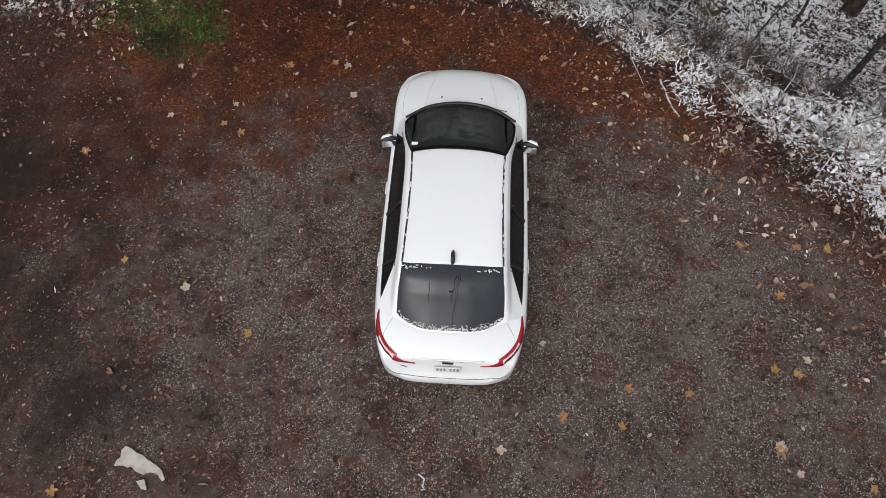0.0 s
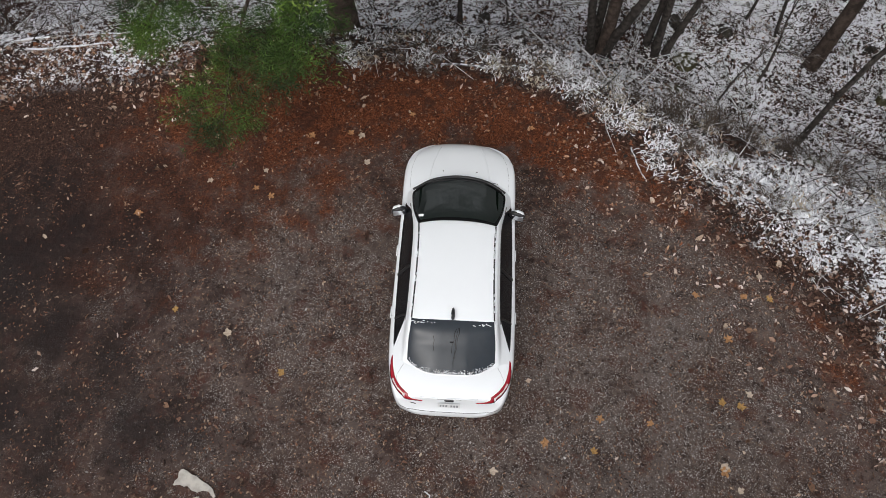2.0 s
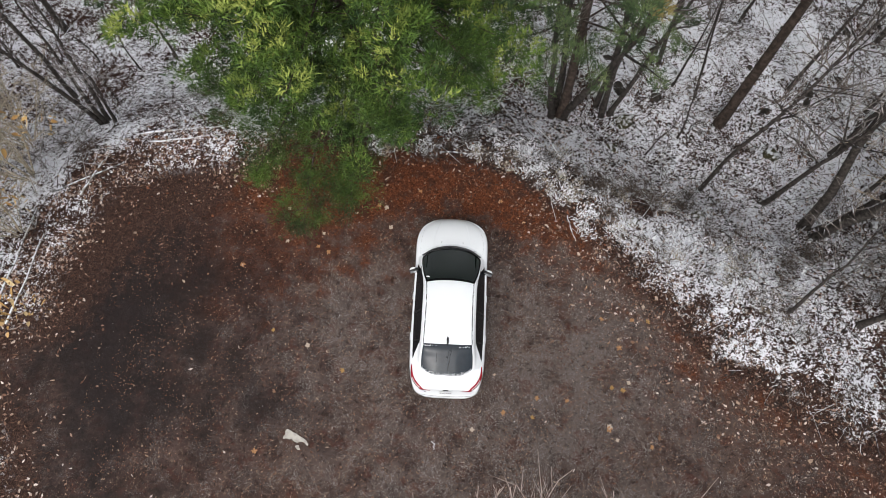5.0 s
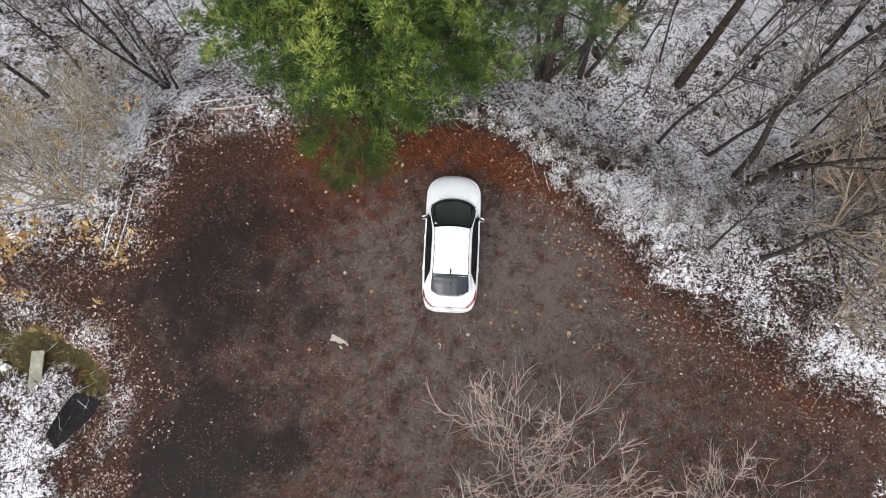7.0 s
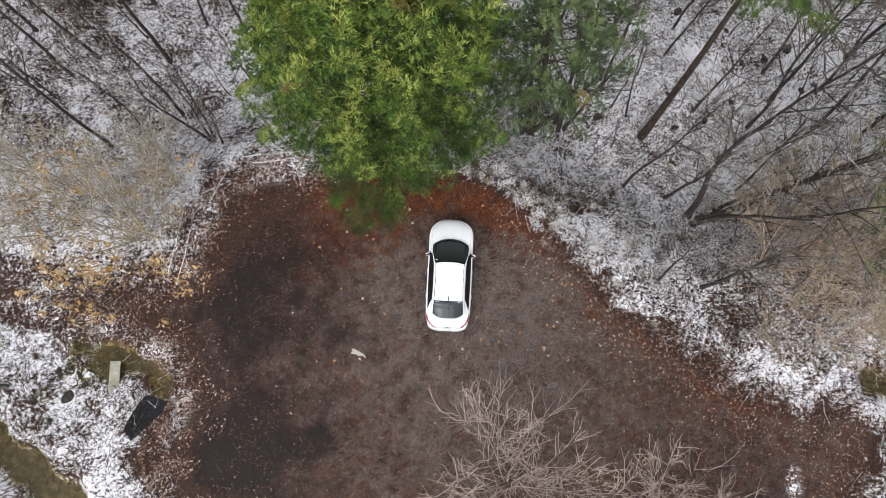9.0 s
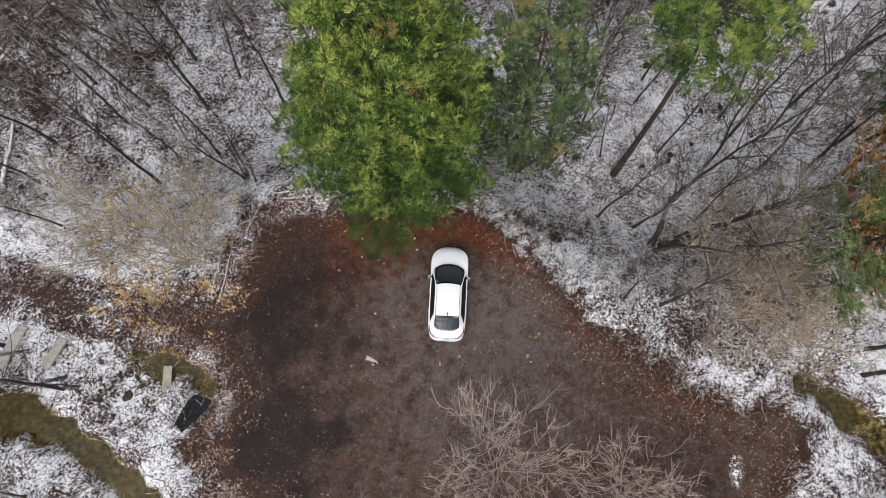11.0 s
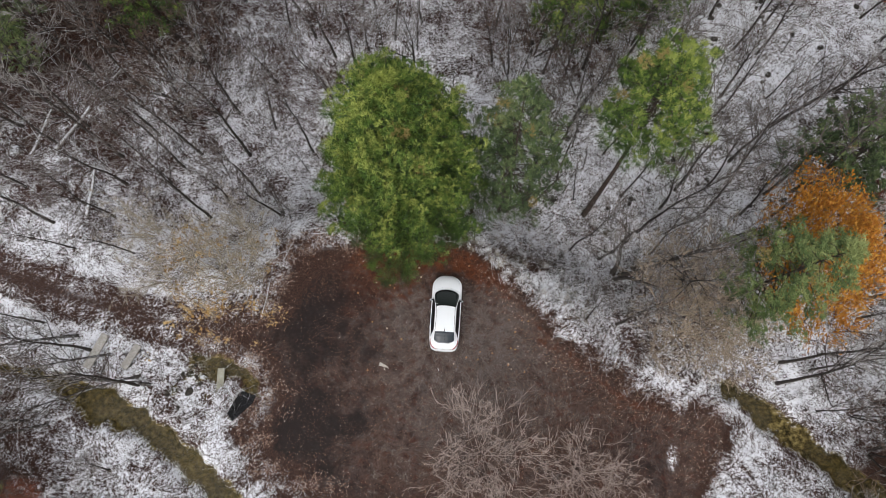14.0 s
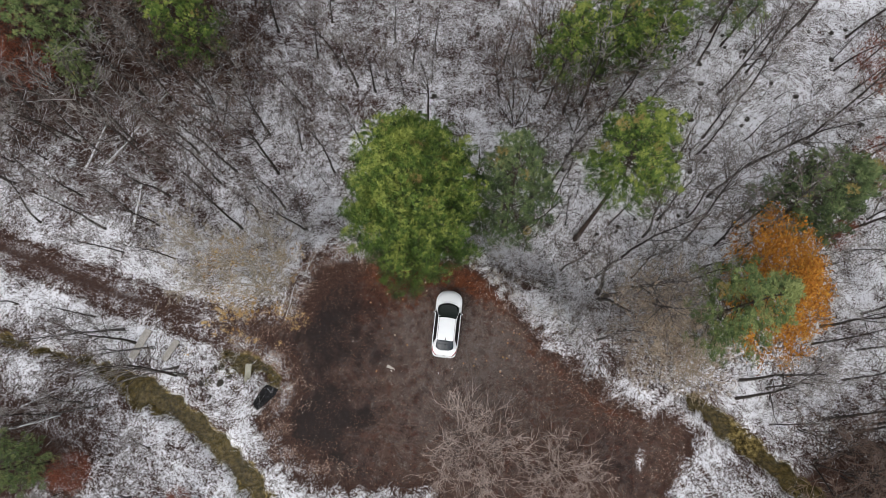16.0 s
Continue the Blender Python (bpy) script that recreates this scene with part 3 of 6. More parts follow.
def bare_tree_meshes(seed, h, r0, limbs, spread, mats, crown_from=0.4, stems=1, twigs=3, subs=5, splay=0.28, fine=1.0):
    """Trunk and leafless crown of a forest tree."""
    rng = random.Random(seed)
    TV, TF, CV, CF = [], [], [], []
    for s in range(stems):
        lean = Vector((rng.gauss(0, 0.05), rng.gauss(0, 0.05), 1)) if stems == 1 else Vector((math.cos(6.28 * s / stems + seed) * splay * rng.uniform(0.4, 1.2), math.sin(6.28 * s / stems + seed) * splay * rng.uniform(0.4, 1.2), 1))
        hh, rr = h * rng.uniform(0.85, 1.0), r0 * rng.uniform(0.75, 1.0)
        base = Vector((0, 0, -0.35)) + (Vector((math.cos(6.28 * s / stems + seed), math.sin(6.28 * s / stems + seed), 0)) * r0 * 1.1 if stems > 1 else Vector())
        trunk = wander(rng, base, lean, hh, 10, 0.045, 0.03)
        add_tube(TV, TF, trunk, [rr * (1.35 if k == 0 else 1.0 - 0.088 * k) for k in range(11)], 7)
        for i in range(limbs):
            f = crown_from + (0.98 - crown_from) * (i + rng.random()) / limbs
            p, d = along(trunk, f)
            L = spread * (1.15 - 0.75 * (f - crown_from) / (1 - crown_from)) * rng.uniform(0.55, 1.15)
            limb = wander(rng, p, sideways(rng, d, 28, 56), L, 4, 0.13, 0.08)
            lr = max(0.009, rr * (1.0 - 0.88 * f) * 0.62)
            add_tube(TV, TF, limb, [lr * (1 - 0.2 * k) for k in range(5)], 4)
            for _ in range(subs):
                p2, d2 = along(limb, rng.uniform(0.2, 1.0))
                l2 = L * rng.uniform(0.25, 0.5)
                sub = wander(rng, p2, sideways(rng, d2, 20, 55), l2, 2 if stems > 5 else 1, 0.16, 0.06)
                add_tube(CV, CF, sub, [0.017 * fine, 0.013 * fine, 0.008 * fine] if stems > 5 else [0.017 * fine, 0.008 * fine], 3)
                for _ in range(twigs):
                    p3, d3 = along(sub, rng.uniform(0.15, 1.0))
                    tip = p3 + sideways(rng, d3, 15, 50) * l2 * rng.uniform(0.3, 0.65)
                    add_tube(CV, CF, [p3, tip], [0.010 * fine, 0.004 * fine], 3)
    return mesh_of("trunk", TV, TF, mats[0]), mesh_of("crown", CV, CF, mats[1])


def bare_tree(name, label, group, *args, **kw):
    root = tagged(new(name), label, "tree", group)
    a, b = bare_tree_meshes(*args, **kw)
    part("trunk", a, root)
    part("crown", b, root, "fine leafless twigs")
    return root


def bush_mesh(seed, h, r, stems, mat, twigs=5, droop=0.0):
    rng = random.Random(seed)
    V, F = [], []
    for _ in range(stems):
        a, out = rng.uniform(0, 6.283), rng.uniform(0.1, 1.0)
        start = Vector((math.cos(a) * r * 0.25 * out, math.sin(a) * r * 0.25 * out, -0.1))
        way = Vector((math.cos(a) * out * r / h, math.sin(a) * out * r / h, 1.0))
        stem = wander(rng, start, way, h * rng.uniform(0.65, 1.1), 4, 0.16, -droop)
        add_tube(V, F, stem, [0.011, 0.009, 0.008, 0.006, 0.003], 3)
        for _ in range(twigs):
            p, d = along(stem, rng.uniform(0.25, 1.0))
            tip = p + sideways(rng, d, 15, 60) * h * rng.uniform(0.18, 0.45)
            add_tube(V, F, [p, tip], [0.007, 0.002], 3)
    return mesh_of("bush", V, F, mat)


def leaf_cards(rng, points, size, mat, name, curl=0.3, normals=None):
    """Loose leaves: each a bent diamond of four corners and a raised spine."""
    n = len(points)
    a = rng.uniform(0, 6.283, n)
    s = size * np.clip(rng.lognormal(-0.12, 0.42, n), 0.35, 2.0)
    ca, sa = np.cos(a), np.sin(a)
    tilt = rng.normal(0, curl, (n, 2))
    slim_, fold = rng.uniform(0.3, 1.15, n), rng.uniform(0.5, 3.5, n)
    shape = np.array([(-1, 0, 0), (-0.25, -0.55, 0.12), (0.45, -0.42, 0.10), (1, 0, 0), (0.45, 0.42, 0.10), (-0.25, 0.55, 0.12), (0.1, 0, -0.02)]) * 0.5
    V = np.empty((n, 7, 3))
    lx, ly, lz = shape[:, 0][None] * s[:, None], shape[:, 1][None] * (s * slim_)[:, None], shape[:, 2][None] * (s * fold)[:, None]
    V[:, :, 0] = points[:, 0][:, None] + lx * ca[:, None] - ly * sa[:, None]
    V[:, :, 1] = points[:, 1][:, None] + lx * sa[:, None] + ly * ca[:, None]
    V[:, :, 2] = points[:, 2][:, None] + lz + lx * tilt[:, 0][:, None] + ly * tilt[:, 1][:, None]
    tris = np.array([(6, 0, 1), (6, 1, 2), (6, 2, 3), (6, 3, 4), (6, 4, 5), (6, 5, 0)])
    F = (np.arange(n)[:, None, None] * 7 + tris[None]).reshape(-1, 3)
    me = bpy.data.meshes.new(name)
    me.vertices.add(n * 7)
    me.vertices.foreach_set("co", V.ravel())
    me.loops.add(F.size)
    me.loops.foreach_set("vertex_index", F.ravel())
    me.polygons.add(len(F))
    me.polygons.foreach_set("loop_start", np.arange(len(F)) * 3)
    me.update(calc_edges=True)
    me.materials.append(mat)
    return me


def chips(rng, points, size, mat, name, curl=0.4):
    """Small flat bits: tilted quads in two triangles."""
    n = len(points)
    a, s = rng.uniform(0, 6.283, n), size * rng.uniform(0.5, 1.4, n)
    u = np.stack([np.cos(a), np.sin(a), rng.normal(0, curl, n)], 1) * s[:, None] * 0.5
    v = np.stack([-np.sin(a), np.cos(a), rng.normal(0, curl, n)], 1) * (s * rng.uniform(0.3, 0.7, n))[:, None] * 0.5
    V = np.stack([points - u, points - v * 0.8 + u * 0.1, points + u, points + v], 1).reshape(-1, 3)
    F = (np.arange(n)[:, None, None] * 4 + np.array([(0, 1, 2), (0, 2, 3)])[None]).reshape(-1, 3)
    me = bpy.data.meshes.new(name)
    me.vertices.add(n * 4)
    me.vertices.foreach_set("co", V.ravel())
    me.loops.add(F.size)
    me.loops.foreach_set("vertex_index", F.ravel())
    me.polygons.add(len(F))
    me.polygons.foreach_set("loop_start", np.arange(len(F)) * 3)
    me.update(calc_edges=True)
    me.materials.append(mat)
    return me


def pine_meshes(seed, h, r, start, mats, whorls, per, tufts, tuft=0.30, taper=0.8, reach=1.0, blades=24, girth=0.0155, fill=14, low=(), thin=0.085, puff=0.32):
    """Trunk, limbs and needle tufts of a pine with tiers of boughs."""
    rng = random.Random(seed)
    TV, TF, LV, LF = [], [], [], []
    trunk = wander(rng, (0, 0, -0.4), (0, 0, 1), h + 0.4, 12, 0.012, 0.01)
    add_tube(TV, TF, trunk, [max(0.02, girth * h * (1.25 if k == 0 else 1 - k / 12.4)) for k in range(13)], 9)
    spots, tones, sizes, widths = [], [], [], []
    for w in range(whorls):
        f = w / (whorls - 1)
        z = start + (h * 0.985 - start) * f
        width = r * (1 - f ** 1.35) ** taper * (0.82 + 0.18 * min(1, f * 6)) + 0.25
        n = max(3, round(per * (1 - 0.45 * f)))
        turn = rng.uniform(0, 6.28)
        for b in range(n):
            a = turn + 6.283 * (b + rng.uniform(-0.3, 0.3)) / n
            L = width * rng.uniform(0.72, 1.12)
            p, _ = along(trunk, min(0.99, (z + 0.4) / (h + 0.4) + rng.uniform(-0.015, 0.015)))
            rise = -0.12 + 0.55 * f + rng.uniform(-0.1, 0.1)
            limb = wander(rng, p, (math.cos(a), math.sin(a), rise), L, 5, 0.06, 0.025)
            add_tube(LV, LF, limb, [0.032 * (1 - 0.5 * f) * (1 - 0.17 * k) + 0.003 for k in range(6)], 4)
            sprays = max(2, round(tufts * 0.10 * L / r + 0.6))
            for q_ in range(sprays):
                g = 1 - (q_ + rng.random()) / sprays * 0.72
                q, d = along(limb, min(0.999, g))
                side = Vector((-math.sin(a), math.cos(a), 0)) * rng.gauss(0, 0.10 + 0.20 * L * (1.1 - g)) * reach
                end = q + side + Vector((math.cos(a), math.sin(a), 0)) * rng.uniform(0, 0.25) + Vector((0, 0, rng.uniform(0.02, 0.30)))
                add_tube(LV, LF, [q - d * 0.1, end], [0.012, 0.006], 3)
                # painted shade: lower boughs get darker needles, higher ones lighter
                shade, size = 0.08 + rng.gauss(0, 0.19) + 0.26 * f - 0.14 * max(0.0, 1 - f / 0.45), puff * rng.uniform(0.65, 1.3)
                brown = rng.random() < 0.004 + 0.03 * f
                for _ in range(round(fill * (1.7 - 0.7 * min(1, f / 0.45)))):
                    way = Vector((rng.gauss(0, 1), rng.gauss(0, 1), rng.gauss(0.35, 0.8))).normalized()
                    off = Vector((way.x, way.y, way.z * 0.6)) * size * rng.uniform(0.55, 1.0)
                    spots.append((end + off, way))
                    sizes.append(0.62 + 0.38 * min(1, f / 0.45))
                    widths.append(0.55 + 0.45 * min(1, f / 0.45))
                    # light put into the tone: needles on a tuft's upper outside are paler
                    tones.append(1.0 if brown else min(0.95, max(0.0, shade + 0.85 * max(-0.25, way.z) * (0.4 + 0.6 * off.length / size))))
    for deg, L, z in low:
        # long low boughs that hang out over the open ground
        a = radians(deg)
        p, _ = along(trunk, (z + 0.4) / (h + 0.4))
        limb = wander(rng, p, (math.cos(a), math.sin(a), 0.10), L, 6, 0.05, -0.035)
        add_tube(LV, LF, limb, [0.055 * (1 - 0.15 * k) + 0.004 for k in range(7)], 5)
        for k in range(int(L * 6)):
            g = 1 - rng.random() ** 1.3 * 0.75
            q, d = along(limb, min(0.999, g))
            end = q + Vector((-math.sin(a), math.cos(a), 0)) * rng.gauss(0, 0.12 + 0.75 * (1.12 - g)) + Vector((math.cos(a), math.sin(a), 0)) * rng.uniform(0, 0.3) + Vector((0, 0, rng.uniform(-0.25, 0.1)))
            add_tube(LV, LF, [q - d * 0.1, end], [0.012, 0.005], 3)
            # painted shade: low boughs start dark, a little lighter up each spray
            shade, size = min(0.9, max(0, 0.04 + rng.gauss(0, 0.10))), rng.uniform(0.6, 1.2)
            for _ in range(fill * 2):
                off = Vector((rng.gauss(0, 0.17), rng.gauss(0, 0.17), rng.gauss(-0.03, 0.12))) * size
                sizes.append(0.46)
                widths.append(0.30)
                spots.append((end + off, (off + Vector((0, 0, 0.05)) + d * 0.15).normalized()))
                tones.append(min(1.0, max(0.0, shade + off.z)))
    n = len(spots)
    r2 = np.random.RandomState(seed)
    C = np.array([tuple(s[0]) for s in spots])
    W = np.array([tuple(s[1]) for s in spots]) * 0.75 + np.array((0, 0, 0.30))
    D = W[:, None, :] + r2.normal(0, 0.50, (n, blades, 3))
    D /= np.linalg.norm(D, axis=2, keepdims=True)
    S = np.cross(D, r2.normal(0, 1, (n, blades, 3)))
    S /= np.linalg.norm(S, axis=2, keepdims=True) + 1e-9
    K, K2 = np.array(sizes)[:, None, None], np.array(widths)[:, None, None]
    L = tuft * r2.uniform(0.55, 1.15, (n, blades, 1)) * K
    B = C[:, None, :] + r2.normal(0, 0.045, (n, blades, 3))
    V = np.stack([B - S * tuft * thin * K2, B + S * tuft * thin * K2, B + D * L], 2).reshape(-1, 3)
    me = bpy.data.meshes.new("crown")
    nt = n * blades
    me.vertices.add(nt * 3)
    me.vertices.foreach_set("co", V.ravel())
    me.loops.add(nt * 3)
    me.loops.foreach_set("vertex_index", np.arange(nt * 3))
    me.polygons.add(nt)
    me.polygons.foreach_set("loop_start", np.arange(nt) * 3)
    me.update(calc_edges=True)
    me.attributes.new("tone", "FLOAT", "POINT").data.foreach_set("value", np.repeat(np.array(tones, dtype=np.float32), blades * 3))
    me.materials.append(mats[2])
    return mesh_of("trunk", TV, TF, mats[0]), mesh_of("bough_frame", LV, LF, mats[1]), me


def pine(label, group, m, *args, **kw):
    root = tagged(new("pine_tree"), label, "pine tree", group)
    a, b, c = pine_meshes(*args, **kw)
    part("trunk", a, root, "dark rough pine trunk")
    tagged(part("bough_frame", b, root), kind="stuff")
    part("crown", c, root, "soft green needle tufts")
    root.matrix_world = m
    return root


def rock_mesh(seed, mat, flat=0.6):
    rng = random.Random(seed)
    bm = bmesh.new()
    bmesh.ops.create_icosphere(bm, subdivisions=2, radius=0.5)
    off = Vector((rng.uniform(0, 50), rng.uniform(0, 50), rng.uniform(0, 50)))
    for v in bm.verts:
        v.co *= 1 + 0.45 * noise.noise(v.co * 1.7 + off) + 0.15 * noise.noise(v.co * 5 + off)
        v.co.z *= flat
    me = bpy.data.meshes.new("rock")
    bm.to_mesh(me)
    bm.free()
    me.materials.append(mat)
    return me


def slab_mesh(name, lx, ly, lz, mat, bevel=0.02, rough=0.0, seed=0):
    """A box with rounded and slightly worn edges, standing on z = 0."""
    rng = random.Random(seed)
    bm = bmesh.new()
    bmesh.ops.create_cube(bm, size=1)
    bmesh.ops.scale(bm, vec=(lx, ly, lz), verts=bm.verts)
    bmesh.ops.translate(bm, vec=(0, 0, lz / 2), verts=bm.verts)
    if rough:
        bmesh.ops.subdivide_edges(bm, edges=bm.edges, cuts=4, use_grid_fill=True)
        for v in bm.verts:
            v.co += Vector((rng.gauss(0, rough), rng.gauss(0, rough), rng.gauss(0, rough * 0.5)))
    if bevel:
        bmesh.ops.bevel(bm, geom=[e for e in bm.edges if e.calc_face_angle(0) > 0.6], offset=bevel, segments=2, affect="EDGES")
    me = bpy.data.meshes.new(name)
    bm.to_mesh(me)
    bm.free()
    me.materials.append(mat)
    return me


def on_ground(x, y, dz=0.0):
    return float(ground_height(x, y)) + dz


# ---- the car ----
def spline(knots, per):
    """A smooth curve through the rows of knots, per steps between two."""
    K = np.array(knots, float)
    K = np.concatenate([[2 * K[0] - K[1]], K, [2 * K[-1] - K[-2]]])
    out = []
    for i in range(1, len(K) - 2):
        a, b, c, d = K[i - 1:i + 3]
        for s in range(per):
            t = s / per
            out.append(0.5 * (2 * b + (c - a) * t + (2 * a - 5 * b + 4 * c - d) * t * t + (3 * b - a - 3 * c + d) * t ** 3))
    out.append(K[-2])
    return np.array(out)


# y, half width, shoulder height, height on the centre line
HULL = [(-2.375, 0.28, 0.52, 0.53), (-2.36, 0.50, 0.585, 0.61), (-2.315, 0.645, 0.67, 0.71), (-2.275, 0.72, 0.80, 0.85), (-2.245, 0.755, 0.895, 1.005),
        (-2.18, 0.79, 0.94, 1.04), (-2.05, 0.835, 0.965, 1.065), (-1.85, 0.878, 0.985, 1.085), (-1.6, 0.905, 0.995, 1.09), (-1.0, 0.922, 0.99, 1.05),
        (0.0, 0.922, 0.965, 1.02), (0.8, 0.922, 0.945, 1.0), (1.3, 0.925, 0.925, 1.0), (1.6, 0.915, 0.895, 0.955), (1.82, 0.868, 0.845, 0.91),
        (1.98, 0.785, 0.79, 0.865), (2.11, 0.672, 0.73, 0.81), (2.21, 0.54, 0.675, 0.74), (2.29, 0.40, 0.60, 0.65), (2.34, 0.27, 0.53, 0.56), (2.365, 0.15, 0.46, 0.475)]
AXLES = (-1.43, 1.43)


def hull_section(y, w, zs, zc):
    """One side of the body at a station, from the sill to the centre line."""
    low = 0.21
    for a in AXLES:
        d = abs(y - a)
        if d < 0.375:
            low = max(low, 0.33 + math.sqrt(max(0, 0.375 ** 2 - d * d)) * 0.97)
    low += 0.24 * float(smooth(-2.12, -2.36, y)) + 0.10 * float(smooth(2.1, 2.36, y))
    top = min(zs, 0.80)
    low = min(low, top - 0.05)
    side = [(w * 0.955, low), (w * 0.985, low + (top - low) * 0.3), (w, low + (top - low) * 0.65), (w - 0.010, top * 0.5 + zs * 0.5 if zs > 0.85 else top)]
    sh = w - 0.055 if w > 0.4 else w * 0.86
    cap = [(sh, zs), (sh * 0.78, zs + (zc - zs) * 0.55), (sh * 0.42, zs + (zc - zs) * 0.9), (0.0, zc)]
    pts = spline([(a, b) for a, b in side + cap], 3)
    return [(p[0], y, p[1]) for p in pts]


def mirrored(rows):
    """Both sides of sections that run from the sill to the middle."""
    return [list(r) + [(-x, y, z) for x, y, z in reversed(r[:-1])] for r in rows]


def grid_mesh(name, rows, mat, keep=None, index=None, mats=None, flip=False):
    V = [v for r in rows for v in r]
    n = len(rows[0])
    F, I = [], []
    for j in range(len(rows) - 1):
        for i in range(n - 1):
            if keep is None or keep(j, i):
                a = j * n + i
                q = (a, a + 1, a + n + 1, a + n)
                F.append(q[::-1] if flip else q)
                I.append(index(j, i) if index else 0)
    used = sorted({k for f in F for k in f})
    back = {k: m for m, k in enumerate(used)}
    return mesh_of(name, [V[k] for k in used], [tuple(back[k] for k in f) for f in F], mats or mat, True, I if index else None)


# arches of the cabin: centre, between, glass edge, rail, foot of the side window
ARCHES = [
    [(0, 1.36, 1.020), (0.42, 1.29, 1.010), (0.750, 1.11, 0.980), (0.800, 1.08, 0.965), (0.835, 1.05, 0.950)],
    [(0, 0.83, 1.255), (0.37, 0.79, 1.248), (0.665, 0.68, 1.205), (0.735, 0.64, 1.150), (0.850, 0.62, 0.960)],
    [(0, 0.31, 1.430), (0.30, 0.295, 1.427), (0.577, 0.25, 1.400), (0.665, 0.20, 1.325), (0.855, 0.18, 0.968)],
    [(0, -0.45, 1.475), (0.30, -0.45, 1.468), (0.556, -0.45, 1.432), (0.655, -0.45, 1.345), (0.855, -0.45, 0.980)],
    [(0, -1.27, 1.435), (0.30, -1.27, 1.430), (0.575, -1.25, 1.405), (0.662, -1.10, 1.310), (0.845, -1.05, 0.995)],
    [(0, -1.62, 1.290), (0.30, -1.61, 1.285), (0.605, -1.55, 1.255), (0.705, -1.44, 1.135), (0.830, -1.45, 1.020)],
    [(0, -1.97, 1.118), (0.33, -1.95, 1.116), (0.610, -1.82, 1.098), (0.710, -1.76, 1.070), (0.815, -1.72, 1.000)],
]
UP, AC = 20, 12    # steps between two arches, and across one span


def cabin_rows():
    across = [spline(a, AC) for a in ARCHES]
    return [[tuple(p) for p in np.array(r)] for r in np.stack([spline(np.stack([a[i] for a in across]), UP) for i in range(len(across[0]))], 1)]


def car_curve(name, pts, r, mat, parent, label="", sides=5):
    V, F = [], []
    add_tube(V, F, pts, [r] * len(pts), sides, True)
    return part(name, mesh_of(name, V, F, mat), parent, label)


def lathe(profile, steps, mat, name):
    """Turned about the x axis: rows of (x, radius)."""
    V, F = [], []
    for x, r in profile:
        for k in range(steps):
            w = 6.28318 * k / steps
            V.append((x, r * math.cos(w), r * math.sin(w)))
    for j in range(len(profile) - 1):
        for k in range(steps):
            a, b = j * steps + k, j * steps + (k + 1) % steps
            F.append((a, b, b + steps, a + steps))
    return mesh_of(name, V, F, mat)


